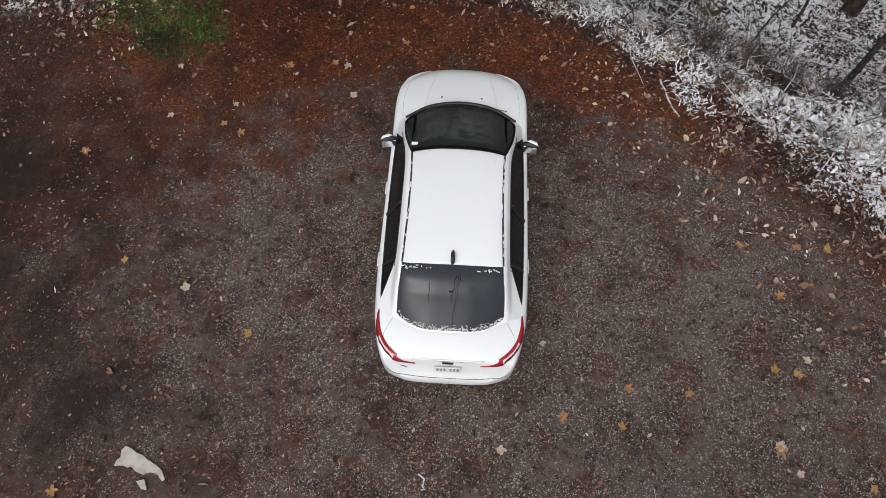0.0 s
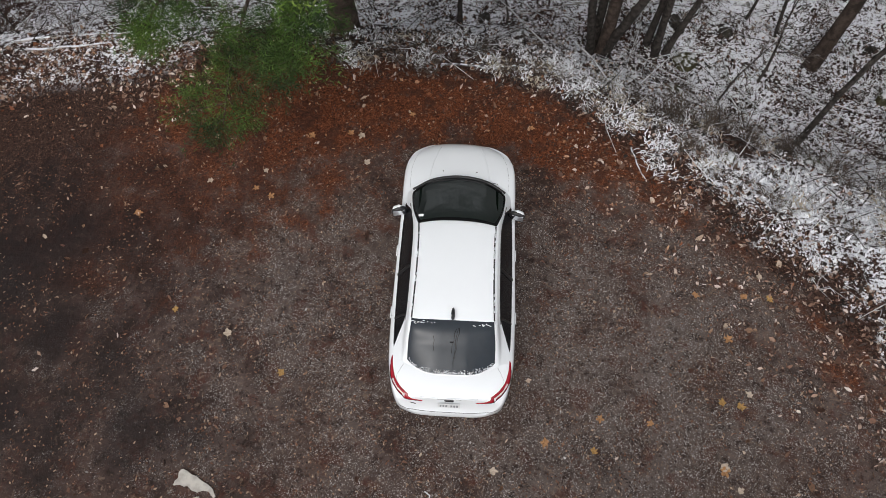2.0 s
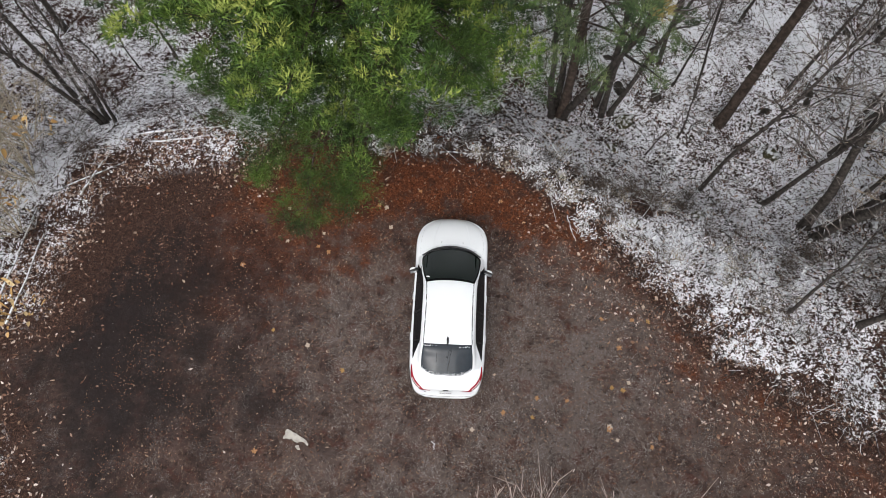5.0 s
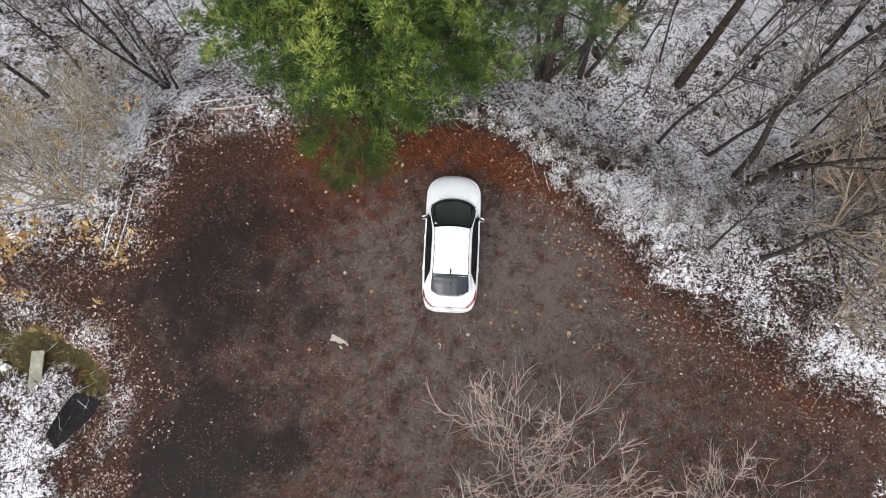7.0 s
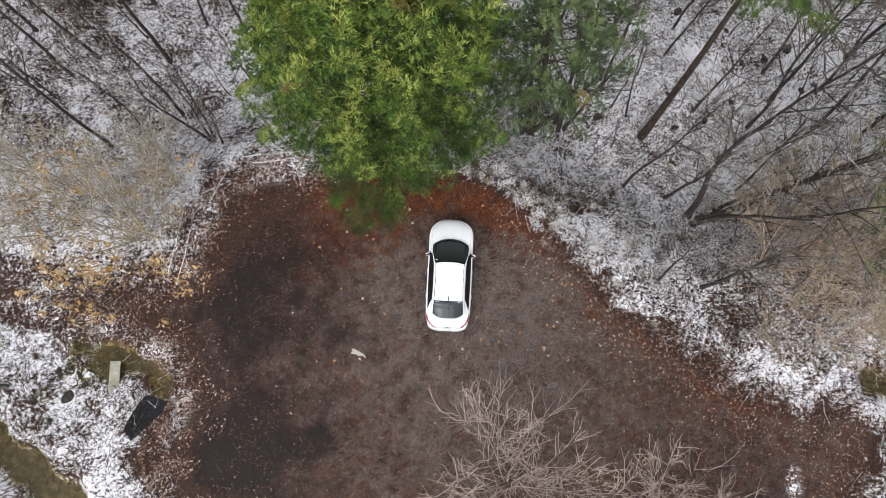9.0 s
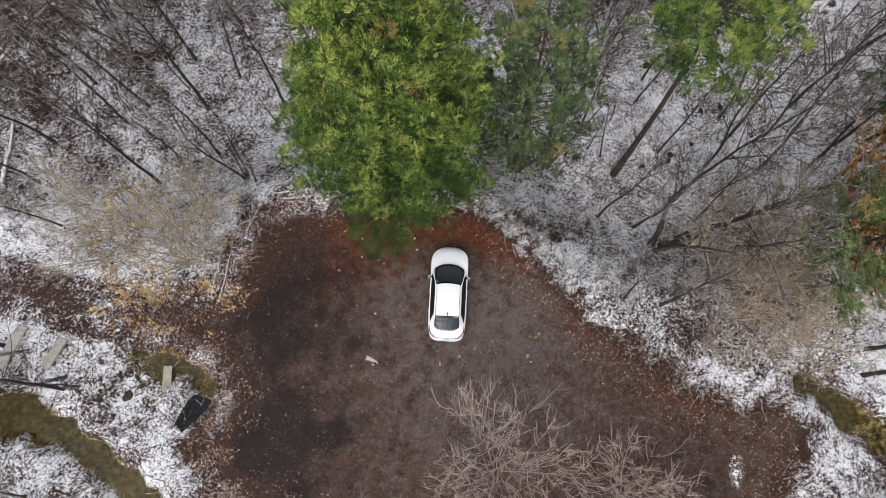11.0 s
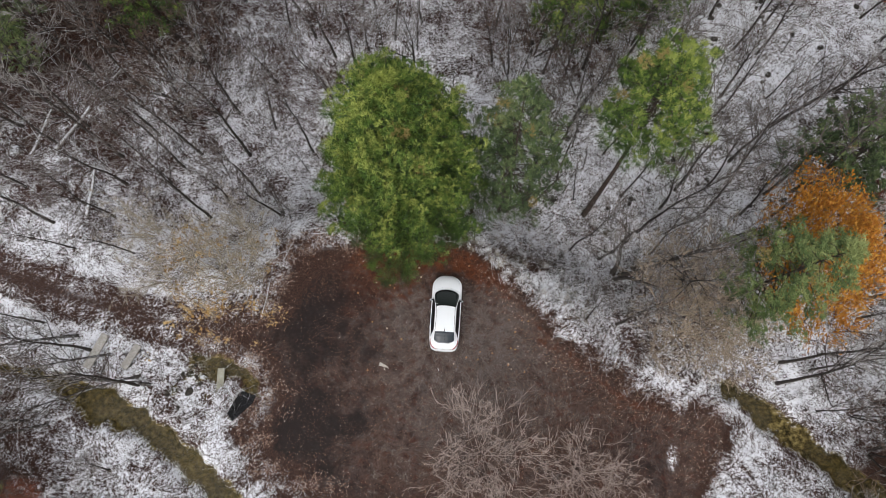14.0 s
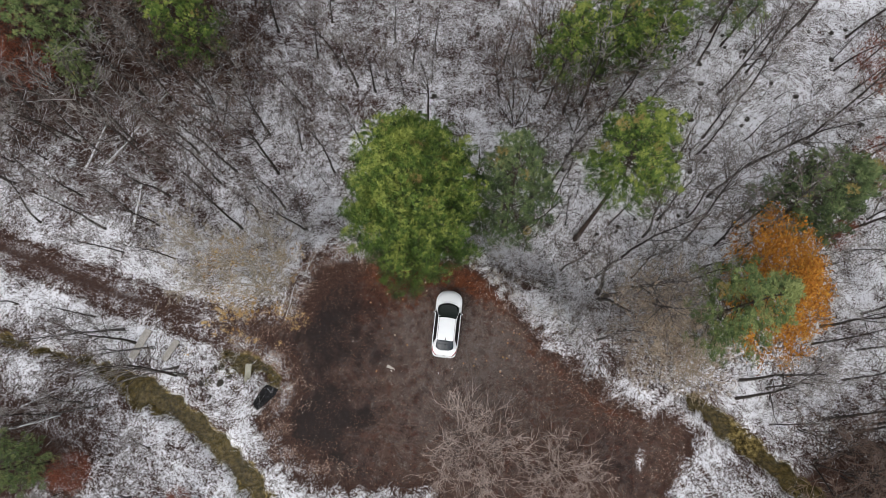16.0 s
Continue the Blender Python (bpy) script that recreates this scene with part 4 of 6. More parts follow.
def build_car():
    car = tagged(new("car"), "white four-door saloon car parked on wet gravel", "car")
    stations = spline(HULL, 6)
    dense = []
    for k in range(len(stations) - 1):
        dense += [stations[k], (stations[k] + stations[k + 1]) / 2] if abs(stations[k + 1][0] - stations[k][0]) > 0.06 else [stations[k]]
    dense.append(stations[-1])
    half = [hull_section(*s) for s in dense]
    rows = mirrored(half)
    body = part("body", grid_mesh("body", rows, M["paint"], flip=True), car, "glossy white painted body")
    # nose and tail caps and a dark underside
    bm = bmesh.new()
    bm.from_mesh(body.data)
    tree = BVHTree.FromBMesh(bm)
    bm.free()
    for row, turn in ((rows[0], True), (rows[-1], False)):
        f = list(range(len(row)))
        part("bumper_core", mesh_of("bumper_core", row, [tuple(f if turn else f[::-1])], M["paint"], False), car)
    part("underbody", slab_mesh("underbody", 1.55, 4.5, 0.35, M["trim"], 0.05), car).location = (0, 0, 0.18)

    def on_body(x, y, z, lift=0.004):
        p, n, _, _ = tree.find_nearest(Vector((x, y, z)))
        if n.dot(Vector((x, y * 0.4, z)) - Vector((0, 0, 0.4))) < 0:
            n = -n
        return p + n * lift

    # cabin shell: one smooth surface, cut into roof, glass and pillars
    cab = mirrored([list(reversed(r)) for r in cabin_rows()])
    m = 4 * AC

    def at(u, w):
        """A point of the shell: arch number, and spans from the middle (right is positive)."""
        j, i = min(max(u * UP, 0), len(cab) - 1.001), min(max(m - w * AC, 0), 2 * m - 0.001)
        a, c = int(j), int(i)
        p = Vector(cab[a][c]).lerp(Vector(cab[a][c + 1]), i - c)
        return tuple(p.lerp(Vector(cab[a + 1][c]).lerp(Vector(cab[a + 1][c + 1]), i - c), j - a))

    def panel(name, us, w_of, mat, label="", mats=None, index=None, cols=48, lift=0.0):
        """A piece of the shell: us(f, w) gives the arch number, w_of(g, f) the span, f and g from 0 to 1."""
        rows_ = []
        for j in range(41):
            row = [at(us(j / 40, w_of(k / cols, j / 40)), w_of(k / cols, j / 40)) for k in range(cols + 1)]
            rows_.append([(x, y + lift * 0.5, z + lift) for x, y, z in row])
        return part(name, grid_mesh(name, rows_, mat, None, index, mats), car, label)

    def foot_of_rear(w):
        return 5.95 - 0.16 * abs(w / 2) ** 8

    def foot_of_screen(w):
        return 0.03 + 0.16 * abs(w / 2) ** 6

    def top_of_side(u):
        return min(4.0, 3 + 0.97 * max(0.0, (u - 4.1) / 1.25) ** 1.4 + 0.9 * max(0.0, (0.95 - u) / 0.5))

    wide = lambda g_, f: 2 - 4 * g_
    edge_of = lambda j, i: int(j < 3 or j > 37 or i < 3 or i > 44)
    panel("windscreen", lambda f, w: foot_of_screen(w) + (2 - foot_of_screen(w)) * f, lambda g_, f: (2 - 4 * g_) * (1 + 0.20 * max(0.0, math.sin(3.14159 * f)) ** 0.6), None, "dark curved windscreen with black edge", [M["screen"], M["frit"]], edge_of, lift=0.006)
    panel("windscreen_corner", lambda f, w: foot_of_screen(w) * f, wide, M["paint"])
    panel("rear_window", lambda f, w: 4 + (foot_of_rear(w) - 4) * f, wide, None, "dark wet rear window with snow along its lower edge", [M["rear"]])
    panel("rear_deck", lambda f, w: foot_of_rear(w) + (6 - foot_of_rear(w)) * f, wide, M["paint"])
    panel("roof", lambda f, w: 2 + 2 * f, wide, M["paint"], "smooth white roof")
    for sign in (1, -1):
        order = (lambda g_: g_) if sign < 0 else (lambda g_: 1 - g_)
        panel("side_window", lambda f, w: 0.45 + 4.9 * f, lambda g_, f: sign * (top_of_side(0.45 + 4.9 * f) + (4 - top_of_side(0.45 + 4.9 * f)) * order(g_)), M["tint"], "dark tinted side windows", cols=12)
        panel("pillar_frame", lambda f, w: 6 * f, lambda g_, f: sign * (2 + (top_of_side(6 * f) - 2) * order(g_)), M["paint"], "white roof rail and pillars", cols=24)
    mid = len(cab[0]) // 2
    for s in (-1, 1):
        edge = [Vector(cab[j][mid + s * 2 * AC]) + Vector((0, 0, 0.004)) for j in range(2 * UP, 4 * UP + 1)]
        car_curve("roof_moulding", edge, 0.011, M["trim"], car, "black roof channel with bits of snow")
        foot = [Vector(cab[j][mid + s * 4 * AC]) + Vector((s * 0.008, 0, 0.004)) for j in range(UP // 2, 5 * UP + 5)]
        car_curve("window_seal", foot, 0.012, M["trim"], car)
        rail = [Vector(cab[j][mid + s * 3 * AC]) + Vector((s * 0.003, 0, 0.003)) for j in range(UP // 2 + 4, 4 * UP + 8)]
        car_curve("window_seal", rail, 0.008, M["trim"], car)
        for u, w in ((2.95, 0.03), (4.15, 0.022)):
            j = int(u * UP)
            post = [Vector(cab[j][mid + s * k]) + Vector((s * 0.006, 0, 0)) for k in range(3 * AC, 4 * AC + 1)]
            car_curve("door_post", post, w, M["trim"], car)
        # thin snow left in the roof channels
        rng = random.Random(5 + s)
        V, F = [], []
        for k in range(14):
            p = edge[int(rng.uniform(3, len(edge) - 2))] + Vector((rng.gauss(0, 0.006), rng.uniform(-0.04, 0.04), 0.006))
            add_tube(V, F, [p, p + Vector((0, rng.uniform(0.03, 0.09), 0))], [0.010, 0.006], 4, True)
        part("snow", mesh_of("snow", V, F, M["snow"]), car, "bits of snow in the roof channel")["kind"] = "stuff"
    # snow along the foot of the rear window
    rng = random.Random(9)
    V, F = [], []
    for k in range(260):
        c = rng.uniform(-1, 1)
        p = Vector(at(foot_of_rear(c * 1.9) - 0.03 - abs(rng.gauss(0, 0.05)), c * 1.9)) + Vector((rng.gauss(0, 0.018), rng.gauss(0, 0.012), 0.004))
        add_tube(V, F, [p, p + Vector((rng.gauss(0, 0.018), rng.gauss(0, 0.012), 0.004))], [rng.uniform(0.002, 0.006), 0.003], 4, True)
    for k in range(26):
        i = mid + rng.choice((-1, 1)) * rng.randint(AC, 2 * AC - 1)
        p = Vector(cab[4 * UP + 2][i]) + Vector((rng.gauss(0, 0.03), rng.gauss(0, 0.01), 0.008))
        add_tube(V, F, [p, p + Vector((rng.gauss(0, 0.02), rng.gauss(0, 0.01), 0.003))], [0.008, 0.004], 4, True)
    part("snow", mesh_of("snow", V, F, M["snow"]), car, "snow specks along the rear window")["kind"] = "stuff"
    # run-off streaks and the rear wiper-less glass badge
    for k, (c, a, b) in enumerate(((-0.17, 4.2, 5.4), (-0.12, 4.2, 5.75), (-0.07, 4.25, 5.2), (0.42, 4.5, 5.2))):
        pts = []
        for q in range(7):
            u = a + (b - a) * q / 6
            row = cab[min(round(u * UP), len(cab) - 1)]
            pts.append(Vector(row[mid + round(c * 2 * AC)]) + Vector((0.008 * math.sin(q * 2.1 + k) - 0.009 * q * (c < 0), 0, 0.0035)))
        car_curve("water_streak", pts, 0.0035, M["frit"], car, sides=4)
    # shark-fin aerial
    V, F = [], []
    add_tube(V, F, [(0, -1.10, 1.448), (0, -1.15, 1.478), (0, -1.20, 1.498), (0, -1.245, 1.49), (0, -1.255, 1.45)], [0.012, 0.024, 0.026, 0.026, 0.022], 8, True)
    part("aerial", mesh_of("aerial", V, F, M["trim"]), car, "black shark-fin aerial")
    car_curve("aerial_mount", [(0, -1.26, 1.436), (0, -1.33, 1.412), (0, -1.42, 1.378)], 0.005, M["frit"], car)
    part("brake_light", slab_mesh("brake_light", 0.05, 0.03, 0.012, M["frit"], 0.004), car).location = (0, -1.55, 1.318)
    # dashboard and seats under the glass
    part("dashboard", slab_mesh("dashboard", 1.35, 0.50, 0.12, M["cabin"], 0.04), car).location = (0, 0.95, 0.86)
    for x in (-0.38, 0.38):
        for y in (0.0, -0.85):
            part("seat", slab_mesh("seat", 0.5, 0.18, 0.62, M["cabin"], 0.06), car).location = (x, y, 0.62)
    part("sticker", slab_mesh("sticker", 0.075, 0.035, 0.004, M["plate"], 0.0), car).matrix_basis = pose(-0.555, 0.40, 1.388, 24, -4, 0)
    part("sticker", slab_mesh("sticker", 0.11, 0.022, 0.004, M["plate"], 0.0), car).matrix_basis = pose(0.0, 0.50, 1.376, 22, 0, 0)
    # door mirrors
    for s in (-1, 1):
        bm = bmesh.new()
        bmesh.ops.create_uvsphere(bm, u_segments=16, v_segments=10, radius=0.5)
        for v in bm.verts:
            v.co = Vector((v.co.x * 0.27, v.co.y * 0.15 * (1.0 if v.co.y > 0 else 0.55), v.co.z * 0.19))
        me = bpy.data.meshes.new("mirror")
        bm.to_mesh(me)
        bm.free()
        me.materials.append(M["trim"])
        me.polygons.foreach_set("use_smooth", [True] * len(me.polygons))
        mirror = part("mirror", me, car, "black door mirror with white cap")
        mirror.matrix_basis = pose(s * 0.925, 0.675, 1.02, 0, 0, s * -12)
        part("mirror_glass", slab_mesh("mirror_glass", 0.19, 0.012, 0.10, M["chrome"], 0.004), mirror).matrix_basis = pose(s * 0.01, -0.052, -0.045, -14, 0, 0)
        V, F = [], []
        add_tube(V, F, [(-s * 0.06, 0.035, 0.055), (0.0, 0.035, 0.072), (s * 0.07, 0.028, 0.058), (s * 0.115, 0.018, 0.02)], [0.012, 0.035, 0.034, 0.010], 8, True)
        part("mirror_cap", mesh_of("mirror_cap", V, F, M["paint"]), mirror, "white mirror cap")
        V, F = [], []
        add_tube(V, F, [(-s * 0.13, 0.02, -0.06), (-s * 0.05, 0.01, -0.03), (s * 0.03, 0.0, 0.055), (s * 0.105, -0.015, 0.03)], [0.03, 0.04, 0.032, 0.012], 7, True)
        part("mirror_base", mesh_of("mirror_base", V, F, M["trim"]), mirror)
    # tail lamps wrap round the corners
    for s in (-1, 1):
        up_edge = spline([(s * 0.815, -1.68, 0.992), (s * 0.800, -1.84, 0.985), (s * 0.745, -2.00, 0.970), (s * 0.640, -2.125, 0.945), (s * 0.50, -2.20, 0.915), (s * 0.37, -2.245, 0.895)], 5)
        lo_edge = spline([(s * 0.835, -1.70, 0.975), (s * 0.845, -1.88, 0.94), (s * 0.790, -2.05, 0.910), (s * 0.680, -2.175, 0.890), (s * 0.52, -2.24, 0.885), (s * 0.37, -2.262, 0.880)], 5)
        lo_edge = up_edge + (lo_edge - up_edge) * 0.72
        V, F, I = [], [], []
        for a, b in zip(up_edge, lo_edge):
            for k in range(5):
                p = Vector(a).lerp(Vector(b), k / 4)
                q = on_body(*p, 0.012 if 0 < k < 4 else 0.003)
                V.append(tuple(q))
        n = len(up_edge)
        for j in range(n - 1):
            for k in range(4):
                a = j * 5 + k
                q = (a, a + 1, a + 6, a + 5)
                F.append(q if s > 0 else q[::-1])
                I.append(1 if k == 2 and 8 < j < 17 else 0)
        part("tail_lamp", mesh_of("tail_lamp", V, F, [M["red_lens"], M["clear_lens"]], True, I), car, "red wrap-round tail lamp")
        car_curve("lamp_edge", [on_body(*p, 0.006) for p in lo_edge[3:]], 0.006, M["trim"], car)
        # head lamp sliver, wheels, handles
        V, F = [], []
        top = spline([(s * 0.885, 1.62, 0.80), (s * 0.86, 1.85, 0.80), (s * 0.78, 2.06, 0.755), (s * 0.62, 2.2, 0.70)], 5)
        low = spline([(s * 0.915, 1.66, 0.77), (s * 0.895, 1.87, 0.72), (s * 0.80, 2.12, 0.66), (s * 0.62, 2.28, 0.63)], 5)
        for a, b in zip(top, low):
            for k in range(4):
                V.append(tuple(on_body(*Vector(a).lerp(Vector(b), k / 3), 0.008 if 0 < k < 3 else 0.003)))
        for j in range(len(top) - 1):
            for k in range(3):
                a = j * 4 + k
                q = (a, a + 1, a + 5, a + 4)
                F.append(q[::-1] if s > 0 else q)
        part("head_lamp", mesh_of("head_lamp", V, F, M["clear_lens"]), car, "clear swept-back head lamp")
        car_curve("lamp_edge", [on_body(*p, 0.004) for p in top[:7]], 0.007, M["trim"], car)
        for y in AXLES:
            wheel = part("wheel", lathe([(-0.10, 0.20), (-0.10, 0.30), (-0.08, 0.325), (0.08, 0.325), (0.105, 0.30), (0.105, 0.215)], 28, M["rubber"], "tyre"), car, "black tyre")
            wheel.matrix_basis = pose(s * 0.80, y, 0.305, 0, 0, 0 if s > 0 else 180)
            part("rim", lathe([(0.09, 0.218), (0.100, 0.205), (0.07, 0.18), (0.085, 0.06), (0.09, 0.001)], 20, M["alloy"], "rim"), wheel)
            for k in range(5):
                part("spoke", slab_mesh("spoke", 0.02, 0.035, 0.17, M["alloy"], 0.006), wheel).matrix_basis = pose(0.088, 0, 0, 72 * k, 0, 0) @ pose(0, 0, 0.03)
        for y in (0.05, -0.98):
            car_curve("door_handle", [on_body(s * 0.92, y + d, 0.86, 0.006) for d in (-0.09, -0.03, 0.03, 0.09)], 0.013, M["paint"], car)
        for line in ([(0.92, 0.98, 0.92), (0.925, 0.96, 0.6), (0.91, 0.94, 0.28)], [(0.9, -0.06, 0.955), (0.925, -0.08, 0.6), (0.91, -0.1, 0.28)], [(0.9, -1.06, 0.98), (0.925, -1.0, 0.7), (0.92, -0.92, 0.35)]):
            pts = [on_body(s * p[0], p[1], p[2], 0.0) for p in spline(line, 6)]
            car_curve("door_gap", pts, 0.003, M["trim"], car, sides=4)
        hood = [on_body(*p, -0.001) for p in spline([(s * 0.80, 1.16, 0.98), (s * 0.80, 1.5, 0.93), (s * 0.745, 1.85, 0.88), (s * 0.62, 2.1, 0.80), (s * 0.45, 2.22, 0.755)], 6)]
        car_curve("bonnet_gap", hood, 0.002, M["trim"], car, sides=4)
        crease = [on_body(*p, 0.002) for p in spline([(s * 0.50, 1.28, 1.0), (s * 0.46, 1.6, 0.95), (s * 0.40, 1.9, 0.90), (s * 0.34, 2.12, 0.83)], 5)]
        car_curve("bonnet_crease", crease, 0.006, M["paint"], car)
        part("washer_jet", slab_mesh("washer_jet", 0.026, 0.02, 0.01, M["trim"], 0.004), car).location = on_body(s * 0.275, 1.5, 1.0, 0.0)
        lid = [on_body(*p, 0.0) for p in spline([(s * 0.66, -1.80, 1.06), (s * 0.755, -1.98, 1.02), (s * 0.72, -2.13, 0.99)], 6)]
        car_curve("boot_gap", lid, 0.0016, M["trim"], car, sides=4)
    lip = [on_body(*p, 0.006) for p in spline([(-0.40, -2.252, 0.993), (-0.22, -2.262, 1.0), (0, -2.268, 1.005), (0.22, -2.262, 1.0), (0.40, -2.252, 0.993)], 8)]
    car_curve("boot_lip", lip, 0.012, M["paint"], car)
    # thin black strip added to draw the shade below the lip
    car_curve("boot_shade_line", [p + Vector((0, -0.004, -0.022)) for p in lip[10:23]], 0.006, M["trim"], car, "dark strip standing in for shade under the boot lip")
    seam = [on_body(*p, 0.001) for p in spline([(-0.86, -2.02, 0.70), (-0.72, -2.29, 0.66), (-0.4, -2.37, 0.64), (0, -2.385, 0.635), (0.4, -2.37, 0.64), (0.72, -2.29, 0.66), (0.86, -2.02, 0.70)], 6)]
    car_curve("bumper_seam", seam, 0.004, M["trim"], car, sides=4)
    # number plate in its recess, its writing as bars
    plate = part("number_plate", slab_mesh("number_plate", 0.31, 0.012, 0.12, M["plate"], 0.004), car, "white number plate")
    plate.matrix_basis = pose(0, -2.318, 0.765, -10, 0, 0)
    for k, x in enumerate((-0.115, -0.075, -0.035, 0.035, 0.075, 0.115)):
        part("bar", slab_mesh("bar", 0.026, 0.004, 0.06, M["ink"], 0.0), plate).location = (x, -0.008, 0.032)
    part("plate_lamp", slab_mesh("plate_lamp", 0.13, 0.03, 0.022, M["trim"], 0.006), car).location = on_body(0, -2.29, 0.93, 0.004)
    part("badge", slab_mesh("badge", 0.12, 0.008, 0.02, M["chrome"], 0.003), car).matrix_basis = pose(-0.52, -2.285, 0.80, -20, 0, -14)
    cowl = spline([(-0.74, 1.10, 0.995), (-0.42, 1.285, 1.022), (0, 1.355, 1.030), (0.42, 1.285, 1.022), (0.74, 1.10, 0.995)], 8)
    car_curve("cowl", [tuple(p) for p in cowl], 0.026, M["trim"], car, "black cowl strip below the windscreen")
    for x0, x1 in ((-0.55, 0.02), (0.06, 0.62)):
        car_curve("wiper", [(x0, 1.24 - abs(x0) * 0.1, 1.065), ((x0 + x1) / 2, 1.27, 1.075), (x1, 1.30 - abs(x1) * 0.12, 1.058)], 0.005, M["trim"], car)
    return car


build_car()


# ---- the woods ----
def stand(root, x, y, turn, scale=(1, 1, 1), dz=0.0, tilt=(0, 0)):
    return Matrix.Translation((x, y, on_ground(x, y, dz))) @ pose(0, 0, 0, tilt[0], tilt[1], turn) @ Matrix.Diagonal((*scale, 1))


# large pine beside the car and the other evergreens: trunk place and build
PINE_BARKS = (M["pine_bark"], M["pine_bark"], M["needles"])
DARK_PINE = (M["pine_bark"], M["pine_bark"], M["blue_needles"])
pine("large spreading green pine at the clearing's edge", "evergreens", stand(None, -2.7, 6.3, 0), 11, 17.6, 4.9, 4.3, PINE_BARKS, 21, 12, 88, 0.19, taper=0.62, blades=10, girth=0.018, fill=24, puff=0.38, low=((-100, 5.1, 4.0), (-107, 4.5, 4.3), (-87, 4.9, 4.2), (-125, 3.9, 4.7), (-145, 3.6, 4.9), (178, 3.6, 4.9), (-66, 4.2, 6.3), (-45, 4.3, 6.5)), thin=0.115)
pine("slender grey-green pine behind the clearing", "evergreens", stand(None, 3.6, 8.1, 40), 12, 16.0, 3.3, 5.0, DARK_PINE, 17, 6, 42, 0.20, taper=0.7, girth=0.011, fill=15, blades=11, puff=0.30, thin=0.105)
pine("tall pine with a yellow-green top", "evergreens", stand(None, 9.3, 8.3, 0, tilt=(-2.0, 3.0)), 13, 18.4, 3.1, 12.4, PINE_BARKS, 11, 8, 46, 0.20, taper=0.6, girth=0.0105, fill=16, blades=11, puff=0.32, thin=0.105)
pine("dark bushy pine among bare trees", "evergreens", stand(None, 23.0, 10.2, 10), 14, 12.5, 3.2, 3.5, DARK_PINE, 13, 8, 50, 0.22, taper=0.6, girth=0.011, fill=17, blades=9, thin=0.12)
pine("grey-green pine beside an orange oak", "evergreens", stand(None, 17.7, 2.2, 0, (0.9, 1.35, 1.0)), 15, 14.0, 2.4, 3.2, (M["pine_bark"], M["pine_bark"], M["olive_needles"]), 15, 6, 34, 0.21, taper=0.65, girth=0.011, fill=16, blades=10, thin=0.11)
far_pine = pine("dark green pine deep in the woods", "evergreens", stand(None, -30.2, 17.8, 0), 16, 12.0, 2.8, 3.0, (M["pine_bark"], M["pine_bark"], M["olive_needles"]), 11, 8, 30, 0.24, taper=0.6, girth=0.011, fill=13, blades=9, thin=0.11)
for x, y, k in ((-25.6, -12.2, 0.8), (-29.0, 15.2, 0.5), (19.5, 27.5, 1.1), (-34.0, 24.0, 1.1)):
    copy_thing(far_pine, stand(None, x, y, 67 * k * x, (k, k, k)))
green_pine = pine("bright green pine over brown undergrowth", "evergreens", stand(None, -20.8, 19.0, 0), 17, 12.5, 2.6, 3.2, PINE_BARKS, 11, 8, 30, 0.24, taper=0.6, girth=0.011, fill=13, blades=9, thin=0.11)
for x, y, k in ((7.0, 21.6, 0.9), (10.5, 22.9, 1.05), (13.4, 23.6, 1.0)):
    copy_thing(green_pine, stand(None, x, y, 67 * k * x, (k, k, k)))

# bare trees whose places are known: x, y, height
NORTH_TREES = [(-10.4, 11.7, 9.2), (-16.0, 14.1, 8.0), (-13.8, 17.1, 6.5), (-9.7, 19.7, 7.7), (-8.1, 19.2, 7.7), (-7.2, 20.5, 7), (-5.3, 21.6, 7), (-13.6, 22.2, 7),
               (8.4, 15.4, 9.5), (2.2, 20.1, 8.2), (3.5, 19.2, 8.6), (6.1, 19.4, 8.5), (12.4, 18.3, 8.3), (14.2, 20.0, 8.3), (4.9, 8.8, 12), (7.3, 10.7, 9),
               (-0.2, 9.0, 8.5), (11.1, 14.5, 8), (-22.1, 17.2, 8.6)]
WEST_TREES = [(-18.8, 9.3, 13.6), (-14.8, 11.0, 11.5), (-17.8, 10.4, 7.1), (-13.9, 8.3, 8.4), (-16.7, 6.0, 10.5), (-25.9, 4.3, 6.5), (-28.3, 12.9, 7.2), (-15.8, 7.4, 7.1),
              (-25.1, -2.2, 6.1), (-21.8, -3.7, 8.1), (-18.4, -5.6, 8.0), (-10.8, 5.9, 4.6)]
EAST_TREES = [(19.8, 8.6, 14.2), (18.6, 6.5, 12.5), (15.7, 10.5, 16.0), (15.5, 12.0, 14.9), (21.5, 21.0, 9.3), (10.7, 0.1, 8.0), (14.2, 3.4, 9.5), (8.8, 0.3, 4.5), (20.5, -2.9, 9.7), (20.7, -1.6, 9.9), (22.8, -4.4, 6.0),
              (25.1, 26.9, 9.5), (8.3, 5.6, 8.9), (10.2, 5.0, 9.5), (24.5, 6.5, 14), (26.0, 1.5, 12), (28.0, 10, 14), (12.5, 4.4, 12), (13.8, 5.6, 13.5), (13.0, 7.2, 15), (16.5, 5.0, 14), (17.5, 8.8, 15.5),
              (19.2, 12.5, 16), (22.0, 15.2, 16.5), (21.2, 8.0, 15), (24.6, 13.2, 16), (18.5, 16.2, 15), (26.5, 17.8, 15), (14.6, 9.0, 15), (29.5, 15.5, 14), (27.5, 13.0, 15), (11.8, 9.6, 13)]
BARKS = (M["bark"], M["twig"])
